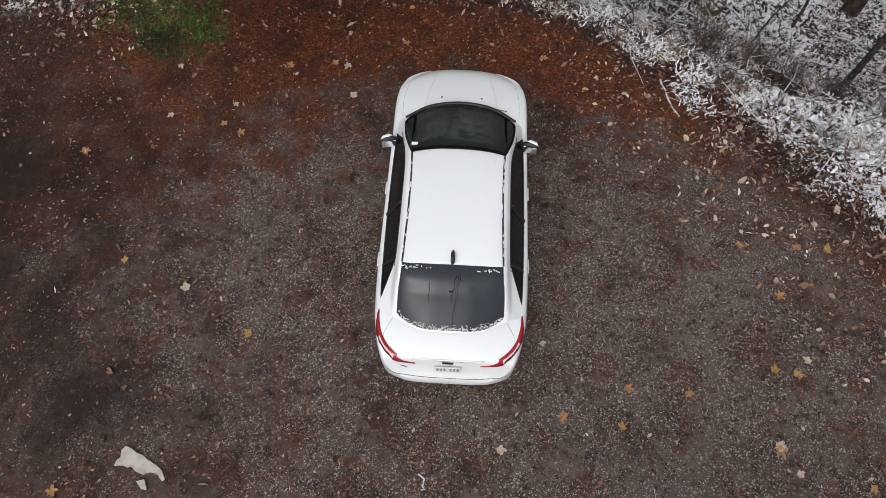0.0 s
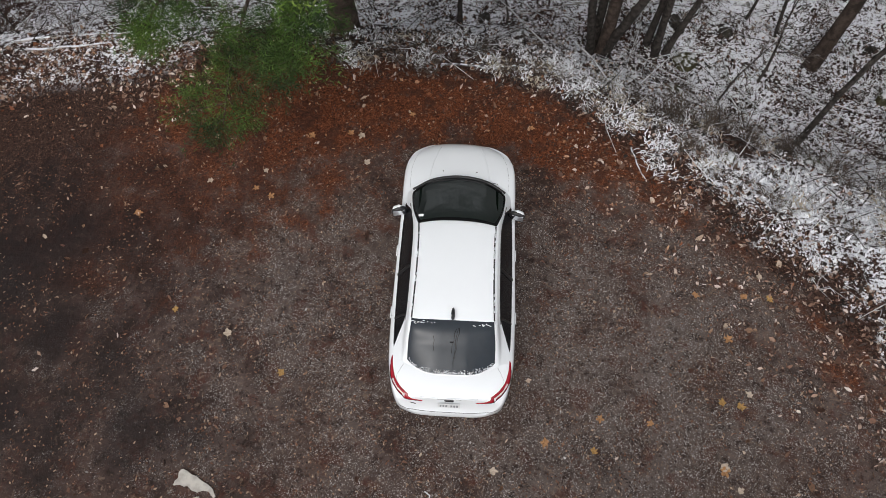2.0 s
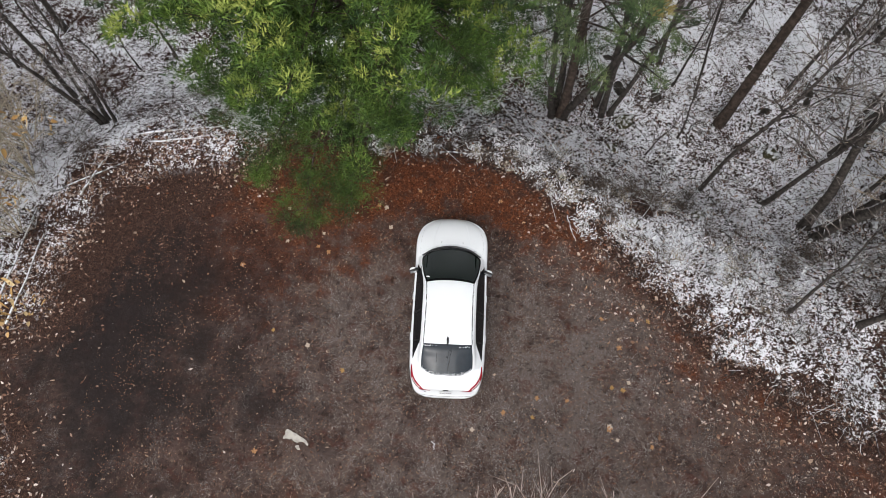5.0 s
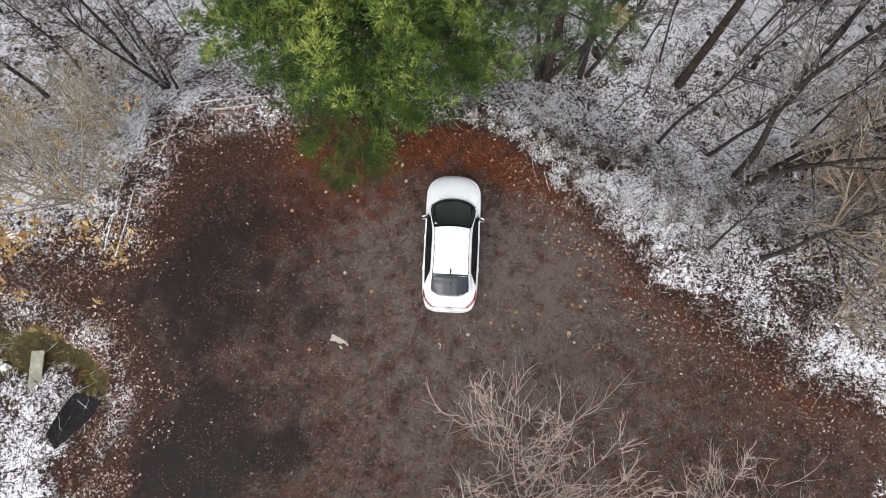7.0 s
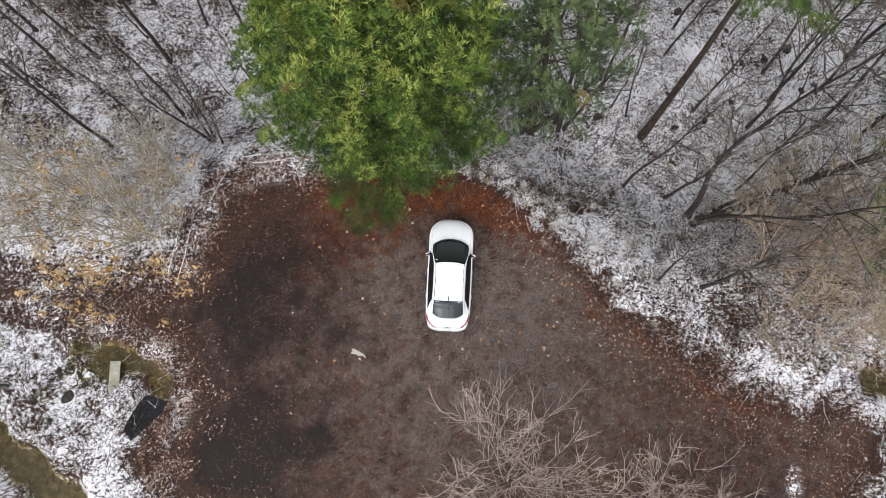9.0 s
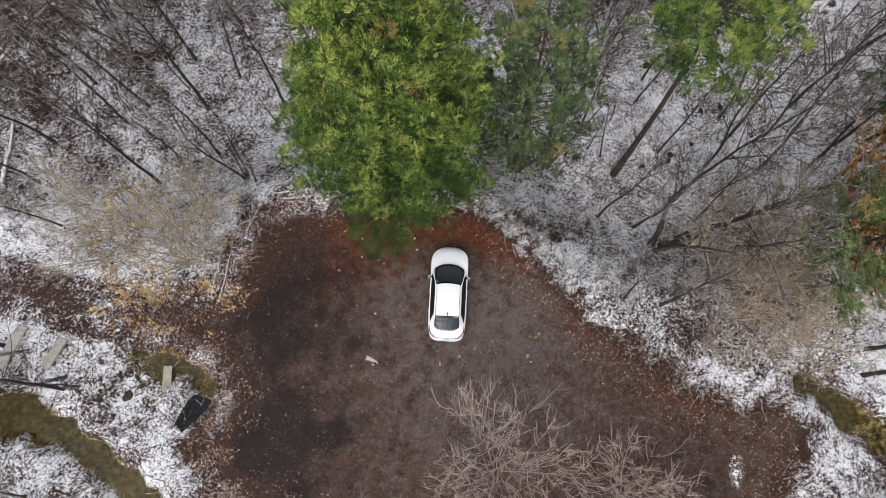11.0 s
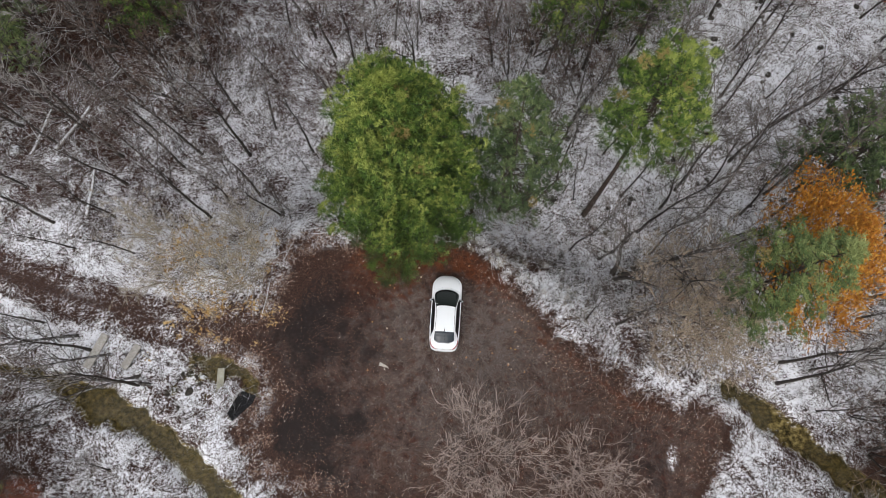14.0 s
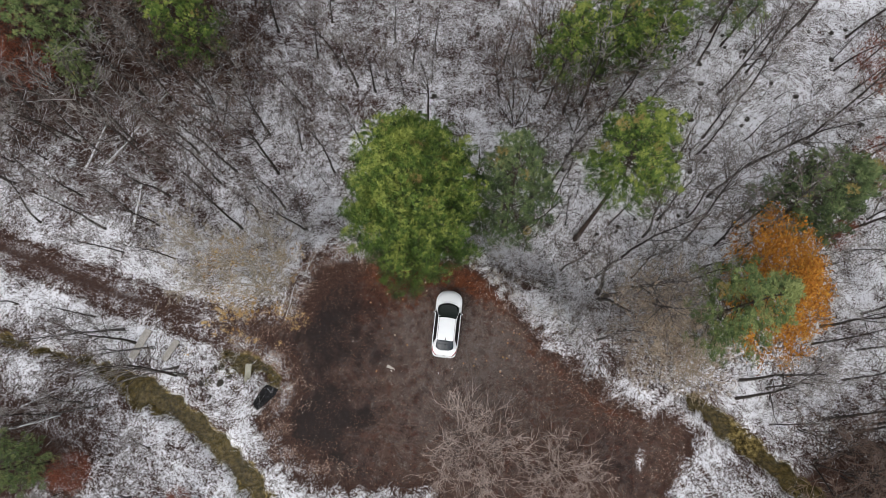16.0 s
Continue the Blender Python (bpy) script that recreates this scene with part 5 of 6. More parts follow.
slim = [bare_tree("bare_tree", "slender leafless forest tree over snowy leaf litter", "bare forest trees", 100 + k, 13.0, 0.085 + 0.018 * (k % 3), 17, 3.0 + 0.3 * (k % 3), (M["bark"], M["grey_twig" if k % 2 else "twig"]), crown_from=0.40, subs=4, twigs=4, fine=1.3) for k in range(6)]
dead = [bare_tree("sapling", "thin leafless sapling in the woods", "saplings", 120 + k, 6.0, 0.05, 9, 1.3, BARKS, crown_from=0.3, subs=4, twigs=3) for k in range(3)]
taken = []
rng = random.Random(42)


def plant(kinds, x, y, h, full):
    k = h / full
    wide = 0.55 * k + 0.45 * rng.uniform(0.85, 1.25)
    ob = rng.choice(kinds)
    m = stand(None, x, y, rng.uniform(0, 360), (wide, wide, k), 0, (rng.gauss(0, 2.5), rng.gauss(0, 2.5)))
    if ob in firsts:
        firsts.remove(ob)
        ob.matrix_world = m
    else:
        copy_thing(ob, m)
    taken.append((x, y))


firsts = list(slim) + list(dead)
for x, y, h in NORTH_TREES + WEST_TREES + EAST_TREES:
    plant(slim, x, y, h if h < 5 or h > 12 else min(14.5, 1.45 * h), 13.0)

# clumps of thick stems at the foot of the bank
clump = bare_tree("bare_tree", "clump of dark leafless stems at the foot of the bank", "bare forest trees", 140, 10.5, 0.15, 8, 2.2, BARKS, crown_from=0.5, stems=3)
clump.matrix_world = stand(None, 3.4, 8.15, 0)
copy_thing(clump, stand(None, 5.2, 8.5, 130, (0.8, 0.8, 0.95)))
copy_thing(clump, stand(None, -11.5, 6.3, 220, (0.6, 0.6, 0.7)))
copy_thing(clump, stand(None, 11.2, 3.7, 30, (1.25, 1.25, 1.1)))
taken += [(3.4, 8.1), (5.2, 8.5), (-11.5, 6.3), (-3, 6.3), (3.3, 8), (9.2, 8.3), (17, 1.1), (23, 10), (11.2, 3.7), (12.6, 1.2), (19.7, 3.4), (-13.2, 1.0)]


def free(x, y, gap, edge):
    if any((x - a) ** 2 + (y - b) ** 2 < gap * gap for a, b in taken):
        return False
    p, q = np.array([x]), np.array([y])
    if inside_distance(p, q, LOT)[0] > -edge:
        return False
    return all(inside_distance(p, q, b)[0] < -0.9 for b in (BROOK_WEST, BROOK_EAST)) and inside_distance(p, q, POOL)[0] < -0.5


def scatter(count, box, gap, edge, put):
    made = tries = 0
    while made < count and tries < count * 40:
        tries += 1
        x, y = rng.uniform(box[0], box[1]), rng.uniform(box[2], box[3])
        if free(x, y, gap, edge):
            put(x, y)
            made += 1


scatter(125, (-44, 40, 9, 42), 1.5, 3.5, lambda x, y: plant(slim, x, y, rng.uniform(9.5, 14.0) + 2.0 * float(smooth(6, 16, x)), 13.0))
scatter(24, (-42, -17, -2, 12), 1.6, 1.5, lambda x, y: plant(slim, x, y, rng.uniform(7.5, 13), 13.0))
scatter(14, (-36, -19, -16, -8), 1.6, 1.5, lambda x, y: plant(slim, x, y, rng.uniform(5, 8), 13.0))
scatter(14, (22, 34, -17, -5), 1.6, 1.5, lambda x, y: plant(slim, x, y, rng.uniform(6, 9), 13.0))
scatter(26, (17, 40, -6, 12), 1.6, 2.0, lambda x, y: plant(slim, x, y, rng.uniform(8, 14), 13.0))
scatter(80, (-40, 38, 6, 36), 0.9, 1.5, lambda x, y: plant(dead, x, y, rng.uniform(2.5, 6), 6.0))
scatter(50, (7, 33, 6, 28), 0.9, 1.5, lambda x, y: plant(dead, x, y, rng.uniform(8, 12), 8.0))
scatter(24, (-30, 2, 8, 24), 0.9, 1.5, lambda x, y: plant(dead, x, y, rng.uniform(7, 11), 8.0))

brown = bare_tree("young_tree", "brown twiggy young tree deep in the woods", "young brown trees", 130, 8.5, 0.06, 9, 2.6, (M["bark"], M["brown_twig"]), crown_from=0.2, stems=4, subs=4, twigs=4, splay=0.30, fine=1.2)
brown.matrix_world = stand(None, -24.0, 17.5, 0)
taken.append((-24.0, 17.5))


def brown_at(x, y):
    k = rng.uniform(0.7, 1.15)
    copy_thing(brown, stand(None, x, y, rng.uniform(0, 360), (k, k, k)))
    taken.append((x, y))


scatter(26, (-40, -15, 12.5, 27), 1.5, 3.0, brown_at)
scatter(10, (2, 14, 17, 27), 1.5, 3.0, brown_at)
scatter(22, (24, 34, -14, -4), 1.2, 2.0, brown_at)

# the bare tree that leans over the open side, pale many-stemmed
PALE = (M["tan_twig"], M["tan_twig"])
south = bare_tree("bare_tree", "pale many-stemmed bare tree over the gravel", "", 160, 7.4, 0.025, 13, 2.5, (M["south_twig"], M["south_twig"]), crown_from=0.16, stems=9, subs=5, twigs=4, splay=0.56, fine=0.85)
south.matrix_world = stand(None, 2.7, -8.3, 0, (1.1, 1.1, 1.0))
copy_thing(south, stand(None, 8.6, -9.0, 100, (0.8, 0.8, 0.62)))
# tan thicket at the west corner, rusty thicket to the east
tan = bare_tree("thicket_tree", "tan twiggy thicket tree with a few yellow leaves", "thicket trees", 170, 6.6, 0.055, 7, 2.6, PALE, crown_from=0.2, stems=8, subs=5, twigs=3, splay=0.55, fine=1.3)
tan.matrix_world = stand(None, -13.4, 1.2, 0)
for x, y, k in ((-16.4, 3.0, 0.85), (-12.7, 3.7, 0.65), (-17.8, 1.0, 0.7), (-19.6, 4.2, 0.75), (-14.6, 6.0, 0.6), (-12.0, 1.6, 0.45)):
    copy_thing(tan, stand(None, x, y, 50 * x, (k, k, k)))
rust = bare_tree("thicket_tree", "brown twiggy thicket tree at the clearing's edge", "thicket trees", 180, 8.0, 0.06, 8, 2.6, (M["rust_twig"], M["rust_twig"]), crown_from=0.2, stems=7, subs=5, twigs=3, splay=0.45, fine=1.45)
rust.matrix_world = stand(None, 13.6, 1.4, 0)
for x, y, k in ((15.2, 3.4, 0.9), (14.4, -0.4, 0.8), (17.4, -1.2, 0.65), (15.8, 0.9, 0.9), (13.6, 3.6, 0.8), (16.4, 2.2, 0.8), (16.2, -1.9, 0.5), (13.0, -1.9, 0.4)):
    copy_thing(rust, stand(None, x, y, 70 * x, (k, k, k)))


def leafy_crown(seed, h, r, n, size, mat, low=0.35):
    """Leaves in clusters through a crown."""
    g = np.random.RandomState(seed)
    k = n // 36
    a, u, rr = g.uniform(0, 6.283, k), g.uniform(0, 1, k), np.sqrt(g.uniform(0.05, 1, k))
    z = h * (low + (1 - low) * u)
    w = r * np.sin(np.pi * np.clip(0.18 + 0.80 * u, 0, 1)) * rr
    c = np.stack([w * np.cos(a), w * np.sin(a), z], 1)
    p = np.repeat(c, 36, 0) + g.normal(0, 0.23, (k * 36, 3))
    return chips(g, p, size, mat, "leaves", 0.9)


oak = bare_tree("oak_tree", "orange-leaved oak at the wood's edge", "", 190, 10.0, 0.13, 15, 3.2, BARKS, crown_from=0.3)
part("leaves", leafy_crown(5, 11.0, 4.9, 26000, 0.15, M["orange_leaf"]), oak, "burnt-orange oak leaves")
oak.matrix_world = stand(None, 20.4, 3.9, 0, (0.66, 1.08, 1.0))
maple = bare_tree("maple_tree", "small tree holding dull red leaves", "red-leaved trees", 191, 7.0, 0.07, 10, 1.8, BARKS, crown_from=0.3)
part("leaves", leafy_crown(6, 7.2, 2.2, 5500, 0.11, M["red_leaf"]), maple, "dull red leaves")
maple.matrix_world = stand(None, 29.5, 14.5, 0)
for x, y, k in ((30.5, 22.5, 1.1), (27.0, 9.5, 0.6), (-22.8, -12.4, 0.6), (-16.0, -13.2, 0.35), (-32.5, 15.0, 0.9), (-36.0, 19.0, 1.0)):
    copy_thing(maple, stand(None, x, y, 40 * x, (k, k, k)))
g = np.random.RandomState(8)
for x, y, n, mat in ((-14.8, -1.2, 44, "yellow_leaf"), (-12.3, -0.4, 22, "yellow_leaf"), (-12.4, 2.6, 14, "yellow_leaf"), (-15.6, 2.6, 34, "yellow_leaf"), (13.4, 1.4, 24, "litter"), (15.8, 0.2, 18, "litter")):
    c = np.stack([x + g.normal(0, 1.1, n), y + g.normal(0, 0.9, n), g.uniform(0.7, 3.4, n)], 1)
    p = np.repeat(c, 22, 0) + g.normal(0, 1, (n * 22, 3)) * np.repeat(g.uniform(0.08, 0.26, n) * (1 if mat == "yellow_leaf" else 3), 22)[:, None]
    tagged(new("hanging_leaves", leaf_cards(g, p, 0.11, M[mat], "hanging_leaves", 0.8)), ("yellow" if mat == "yellow_leaf" else "brown") + " leaves still hanging in the thicket", "leaves", kind="stuff")

# ---- undergrowth ----
brush = [tagged(new("bush", bush_mesh(200 + k, 1.1, 0.9, 14, M[("snow_twig", "brush_twig", "snow_twig", "brush_twig")[k]], 6)), ("snow-dusted twiggy bush", "dark bare bush", "snow-dusted twiggy bush", "brown bare bush")[k] + " on the leafy bank", "bush", "bushes") for k in range(4)]
first_bush = list(brush)


def bush_at(x, y, k, kind=None):
    ob = brush[kind] if kind is not None else rng.choice(brush)
    m = stand(None, x, y, rng.uniform(0, 360), (k, k, k * rng.uniform(0.7, 1.1)))
    if ob in first_bush:
        first_bush.remove(ob)
        ob.matrix_world = m
    else:
        copy_thing(ob, m)


for x, y, k, kind in ((4.2, 3.9, 0.8, 3), (4.9, 3.7, 0.7, 1), (3.0, 4.2, 0.4, 0), (2.0, 4.5, 0.35, 2), (3.6, 2.75, 0.3, 0), (6.4, 3.6, 0.7, 1), (7.4, 3.2, 0.7, 3), (5.9, 4.8, 0.8, 3), (2.3, 3.75, 0.3, 2), (2.9, 3.45, 0.25, 0)):
    bush_at(x, y, k, kind)
scatter(36, (7.0, 17, -2.5, 7.5), 0.7, 0.5, lambda x, y: bush_at(x, y, rng.uniform(0.5, 1.1)))
scatter(5, (-1, 7, 4.8, 8), 0.7, 0.4, lambda x, y: bush_at(x, y, rng.uniform(0.4, 0.8), rng.choice((0, 1, 3))))
scatter(34, (-19, -8, -1, 9), 0.7, 0.4, lambda x, y: bush_at(x, y, rng.uniform(0.6, 1.2)))
scatter(46, (-36, 34, 7, 30), 1.0, 2.0, lambda x, y: bush_at(x, y, rng.uniform(0.7, 1.5)))
scatter(36, (-42, -22, 12, 28), 1.0, 2.0, lambda x, y: bush_at(x, y, rng.uniform(1.0, 1.9), rng.choice((1, 3))))
scatter(26, (16, 32, -12, 4), 1.0, 0.8, lambda x, y: bush_at(x, y, rng.uniform(0.6, 1.3)))
scatter(30, (-32, -12, -16, -5), 0.9, 0.8, lambda x, y: bush_at(x, y, rng.uniform(0.4, 1.0)))
scatter(22, (22, 34, -16, -7), 0.8, 1.0, lambda x, y: bush_at(x, y, rng.uniform(0.9, 1.6), 3))
scatter(20, (-33, -20, -17, -9), 0.8, 1.0, lambda x, y: bush_at(x, y, rng.uniform(0.9, 1.5), rng.choice((1, 3))))
scatter(14, (-10, 7, -16, -11.5), 0.9, 0.5, lambda x, y: bush_at(x, y, rng.uniform(0.6, 1.1)))


# ---- loose leaves, stones ----
def strew(count, box, weight, seed, size, mat, name, label, curl=0.3, lift=0.012, maker=None):
    g = np.random.RandomState(seed)
    x, y = g.uniform(box[0], box[1], count), g.uniform(box[2], box[3], count)
    keep = g.uniform(0, 1, count) < weight(x, y)
    x, y = x[keep], y[keep]
    p = np.stack([x, y, ground_height(x, y) + lift], 1)
    return tagged(new(name, (maker or leaf_cards)(g, p, size, mat, name, curl)), label, name.split("_")[-1], kind="stuff")


def border(x, y, wide, floor):
    d = inside_distance(x, y, LOT)
    return np.where(d > 0, np.maximum(floor, smooth(wide, 0, d)), 0.9 * smooth(-1.5, -0.2, d))


dry = lambda x, y: np.where(np.maximum(inside_distance(x, y, BROOK_WEST), inside_distance(x, y, BROOK_EAST)) > -0.3, 0.0, 1.0)
strew(26000, (-17, 16, -12, 6), lambda x, y: border(x, y, 2.6, 0.16 + 0.16 * smooth(0, -4, x) * smooth(-1, 1.5, y) - 0.11 * smooth(-4, -6, x)) * 0.6, 21, 0.082, M["litter"], "fallen_leaves", "brown dry leaves strewn over the gravel", 0.7)
strew(9000, (-9, 9, -1, 6), lambda x, y: border(x, y, 3.0, 0.10) * smooth(-0.5, 2.5, y) * 0.5, 22, 0.06, M["rust_litter"], "fallen_leaves", "rust-coloured leaves and needles at the clearing's head", 0.7)
strew(170000, (-37, 34, -16, 31), lambda x, y: np.clip(ground_zones(x, y)["snow"] * 1.5 - 0.25, 0, 1) * dry(x, y) * smooth(0.1, -0.7, inside_distance(x, y, LOT)), 23, 0.085, M["snow_litter"], "snowy_leaves", "dead leaves under a dusting of snow", 0.4, 0.03, chips)
strew(120000, (-37, 34, -16, 31), lambda x, y: smooth(0.5, -0.4, inside_distance(x, y, LOT)) * dry(x, y) * np.clip(1.15 - ground_zones(x, y)["snow"], 0, 1), 25, 0.095, M["dark_litter"], "dead_leaves", "dark wet dead leaves on the forest floor", 0.5, 0.03, chips)
strew(60000, (4, 33, 7, 30), lambda x, y: smooth(-0.3, 0.8, wobble(x, y, 1.7, 64) + 0.6 * wobble(x, y, 0.6, 65)) * dry(x, y) * 0.8, 37, 0.12, M["dark_litter"], "dead_leaves", "dark leaf clumps showing through the snow", 0.5, 0.03, chips)
strew(9000, (-12, 15, -11, 4), lambda x, y: np.where(inside_distance(x, y, LOT) > 0.2, 0.7, 0.0) * smooth(0.1, 0.8, wobble(x, y, 3.5, 12)), 24, 0.03, M["pebble"], "loose_pebbles", "pale loose pebbles in the gravel", 0.2, 0.004)
strew(130000, (-36, -5.0, -11, 5.5), lambda x, y: np.where(inside_distance(x, y, LOT) > -0.5, 1.0, 0.0) * np.clip(smooth(2.5, 0.2, inside_distance(x, y, LOT) + 0.5 * wobble(x, y, 2.0, 63)) ** 1.4, 0.012, 1) * smooth(-0.8, 0.5, wobble(x, y, 1.3, 40) + 0.5 * wobble(x, y, 0.4, 41)) * (0.09 + 0.91 * smooth(-16, -13, x)), 26, 0.095, M["pale_litter"], "fallen_leaves", "pale and brown curled leaves along the western edge", 0.5, 0.014, chips)
strew(26000, (2, 17, -9, 4), lambda x, y: np.where(inside_distance(x, y, LOT) > -1.2, 1.0, 0.0) * np.clip(smooth(2.2, 0.0, inside_distance(x, y, LOT)), 0.02, 1), 27, 0.062, M["pale_litter"], "fallen_leaves", "pale curled leaves along the eastern edge", 0.5, 0.012)
strew(80000, (-9, 11, -9, 4.5), lambda x, y: np.where(inside_distance(x, y, LOT) > 0.1, 0.75, 0.0) * smooth(-0.9, 0.6, wobble(x, y, 1.6, 60)), 28, 0.046, M["crumbs"], "leaf_crumbs", "crumbled leaf bits pressed into the gravel", 0.3, 0.006, chips)

strew(30000, (-3, 17, -3, 10), lambda x, y: smooth(0.3, -0.3, inside_distance(x, y, LOT)) * dry(x, y) * 0.8 * smooth(-0.7, 0.5, wobble(x, y, 1.1, 61)), 29, 0.10, M["dark_litter"], "dead_leaves", "dark wet leaves on the bank", 0.6, 0.035, chips)
strew(20000, (-3, 17, -3, 10), lambda x, y: smooth(0.9, -0.3, inside_distance(x, y, LOT)) * dry(x, y) * 0.6 * smooth(-0.5, 0.6, wobble(x, y, 1.3, 62)), 30, 0.085, M["pale_litter"], "fallen_leaves", "pale and brown leaves on the bank", 0.6, 0.045, chips)
strew(17000, (2, 12, -4, 5), lambda x, y: smooth(0.5, -0.5, inside_distance(x, y, LOT)) * np.clip(ground_zones(x, y)["snow"] * 1.6 - 0.5, 0, 1), 36, 0.08, M["snow_litter"], "snowy_leaves", "snow-covered leaves at the gravel's edge", 0.7, 0.05, chips)


# ---- fallen wood ----
def fallen_log(x0, y0, x1, y1, r, mat, label, group="fallen wood", lift=0.0, seed=0, stubs=2):
    rng_ = random.Random(seed)
    n = 7
    pts = []
    for k in range(n):
        f = k / (n - 1)
        x, y = x0 + (x1 - x0) * f, y0 + (y1 - y0) * f
        z = (on_ground(x0, y0) * (1 - f) + on_ground(x1, y1) * f) * 0.6 + on_ground(x, y) * 0.4
        pts.append(Vector((x + rng_.gauss(0, 0.02), y + rng_.gauss(0, 0.02), z + r * 0.75 + lift * f)))
    V, F = [], []
    add_tube(V, F, pts, [r * (1.0 - 0.45 * k / n) for k in range(n)], 8, True)
    for _ in range(stubs):
        p, d = along(pts, rng_.uniform(0.3, 0.95))
        add_tube(V, F, [p, p + sideways(rng_, d, 35, 70) * rng_.uniform(0.3, 0.9) + Vector((0, 0, 0.1))], [r * 0.4, r * 0.15], 5)
    return tagged(new("fallen_log", mesh_of("fallen_log", V, F, mat)), label, "log", group)


PALE_LOGS = [(-9.37, 4.99, -6.9, 5.36, 0.045), (-8.99, 4.64, -6.81, 5.05, 0.035), (-10.6, 2.86, -10.15, 3.97, 0.035), (-11.93, -0.79, -11.72, 2.46, 0.04), (-11.51, -0.97, -11.24, 1.61, 0.035),
             (-17.72, 4.5, -16.22, 6.26, 0.05), (-12.66, 12.24, -11.0, 11.1, 0.09), (-23.82, 4.77, -24.05, 8.56, 0.12), (-28.48, 8.76, -27.81, 12.34, 0.12),
             (-26.77, 9.34, -23.77, 15.81, 0.12), (16.19, 15.81, 16.61, 18.63, 0.08), (16.61, 18.63, 20.83, 22.46, 0.08), (21.03, 12.91, 24.65, 13.94, 0.06), (19.54, 13.98, 23.13, 13.09, 0.06)]
GREY_LOGS = [(-2.38, 10.67, -0.77, 12.94, 0.2), (1.51, 10.85, 3.44, 11.43, 0.09), (2.32, 10.44, 3.39, 10.55, 0.07), (1.42, 11.39, 2.54, 12.0, 0.08), (1.9, 11.9, 3.9, 11.1, 0.05), (2.4, 12.2, 3.2, 10.8, 0.04),
             (16.38, 22.75, 17.25, 20.41, 0.07), (15.06, 20.99, 17.85, 21.08, 0.06), (17.2, 19.44, 19.65, 20.77, 0.06), (11.03, 5.02, 13.32, 6.03, 0.06), (-28.49, -8.85, -26.3, -7.46, 0.07),
             (-28.81, -10.39, -25.68, -9.1, 0.09), (-11.45, 2.94, -9.56, 3.94, 0.035), (-0.45, 4.75, 1.28, 4.76, 0.03)]
for k, (a, b, c, d, r) in enumerate(PALE_LOGS):
    fallen_log(a, b, c, d, r, M["dead_wood"], "pale weathered fallen log with snow on top", seed=k)
for k, (a, b, c, d, r) in enumerate(GREY_LOGS):
    fallen_log(a, b, c, d, r, M["stone"], "grey snow-dusted fallen branch in the woods", seed=40 + k)
fallen_log(3.15, 2.88, 3.35, 2.17, 0.018, M["dead_wood"], "thin pale stick at the gravel's edge", seed=70, stubs=1)
fallen_log(-0.28, -3.38, -0.22, -3.56, 0.014, M["dead_wood"], "short white stick on the gravel", seed=71, stubs=0)

# bare stems that lie across the brook
leaning = bare_tree("bare_tree", "grey leafless tree leaning low across the brook", "leaning trees", 191, 9.5, 0.11, 16, 2.6, (M["bark"], M["brush_twig"]), crown_from=0.3, subs=5, fine=1.3)
leaning.matrix_world = stand(None, -17.9, -5.5, -7, dz=0.1, tilt=(0, -74))
for x, y, turn, k in ((-18.6, -5.1, -2, 0.85), (-20.6, -3.9, -8, 0.8), (-23.0, -2.9, -12, 0.9), (-23.5, -8.3, -5, 0.8)):
    copy_thing(leaning, stand(None, x, y, turn, (k, k, k), 0.1, (20 * k, -72)))

# standing birch snag
V, F = [], []
add_tube(V, F, wander(random.Random(3), (0, 0, -0.2), (0, 0, 1), 8.0, 8, 0.02), [0.07 - 0.006 * k for k in range(9)], 7)
tagged(new("birch_snag", mesh_of("birch_snag", V, F, M["dead_wood"])), "white broken birch trunk standing among grey trees", "tree").matrix_world = stand(None, -2.0, 15.2, 0)

# ---- slabs, plank, stones ----
for x, y, lx, ly, turn, label in ((-21.3, -3.75, 0.52, 2.25, -20, "long grey stone slab bench with thin snow"), (-19.0, -3.95, 0.46, 1.6, -24, "short pale stone slab bench beside the track")):
    bench = tagged(new("bench"), label, "bench", "stone benches")
    top = slab_mesh("top", lx, ly, 0.10, M["slab"], 0.015, 0.004, 3)
    part("top", top, bench).location = (0, 0, 0.32)
    for q in (-0.32, 0.32):
        part("foot", slab_mesh("foot", lx * 0.8, 0.18, 0.36, M["stone"], 0.02), bench).location = (0, ly * q, -0.04)
    bench.matrix_world = stand(None, x, y, turn)
plank = tagged(new("plank", slab_mesh("plank", 0.42, 1.42, 0.06, M["plank"], 0.008, 0.003, 5)), "pale green-grey board laid across the ditch pool", "plank")
plank.matrix_world = pose(-13.45, -4.97, 0.02, 0, 0, 5)

rocks = [rock_mesh(300 + k, M["stone" if k < 3 else "moss"], 0.5 + 0.1 * k) for k in range(5)]
ROCKS = [(4.7, 3.9, 0.35, 3), (5.1, 2.9, 0.3, 4), (10.9, 7.0, 0.6, 4), (7.4, 3.7, 0.6, 4), (5.1, 9.2, 0.6, 0), (5.9, 8.3, 0.8, 3), (5.3, 6.8, 0.5, 3), (7.7, 10.5, 0.6, 1), (-15.4, -4.7, 0.4, 4), (-14.6, -4.8, 0.45, 3), (-16.2, -5.8, 0.5, 4), (-19.8, -4.9, 0.3, 2), (1.4, 8.0, 0.5, 0), (13.4, 4.0, 0.5, 1), (25.0, 24.3, 0.9, 0), (-29.5, 9.0, 0.8, 1)]
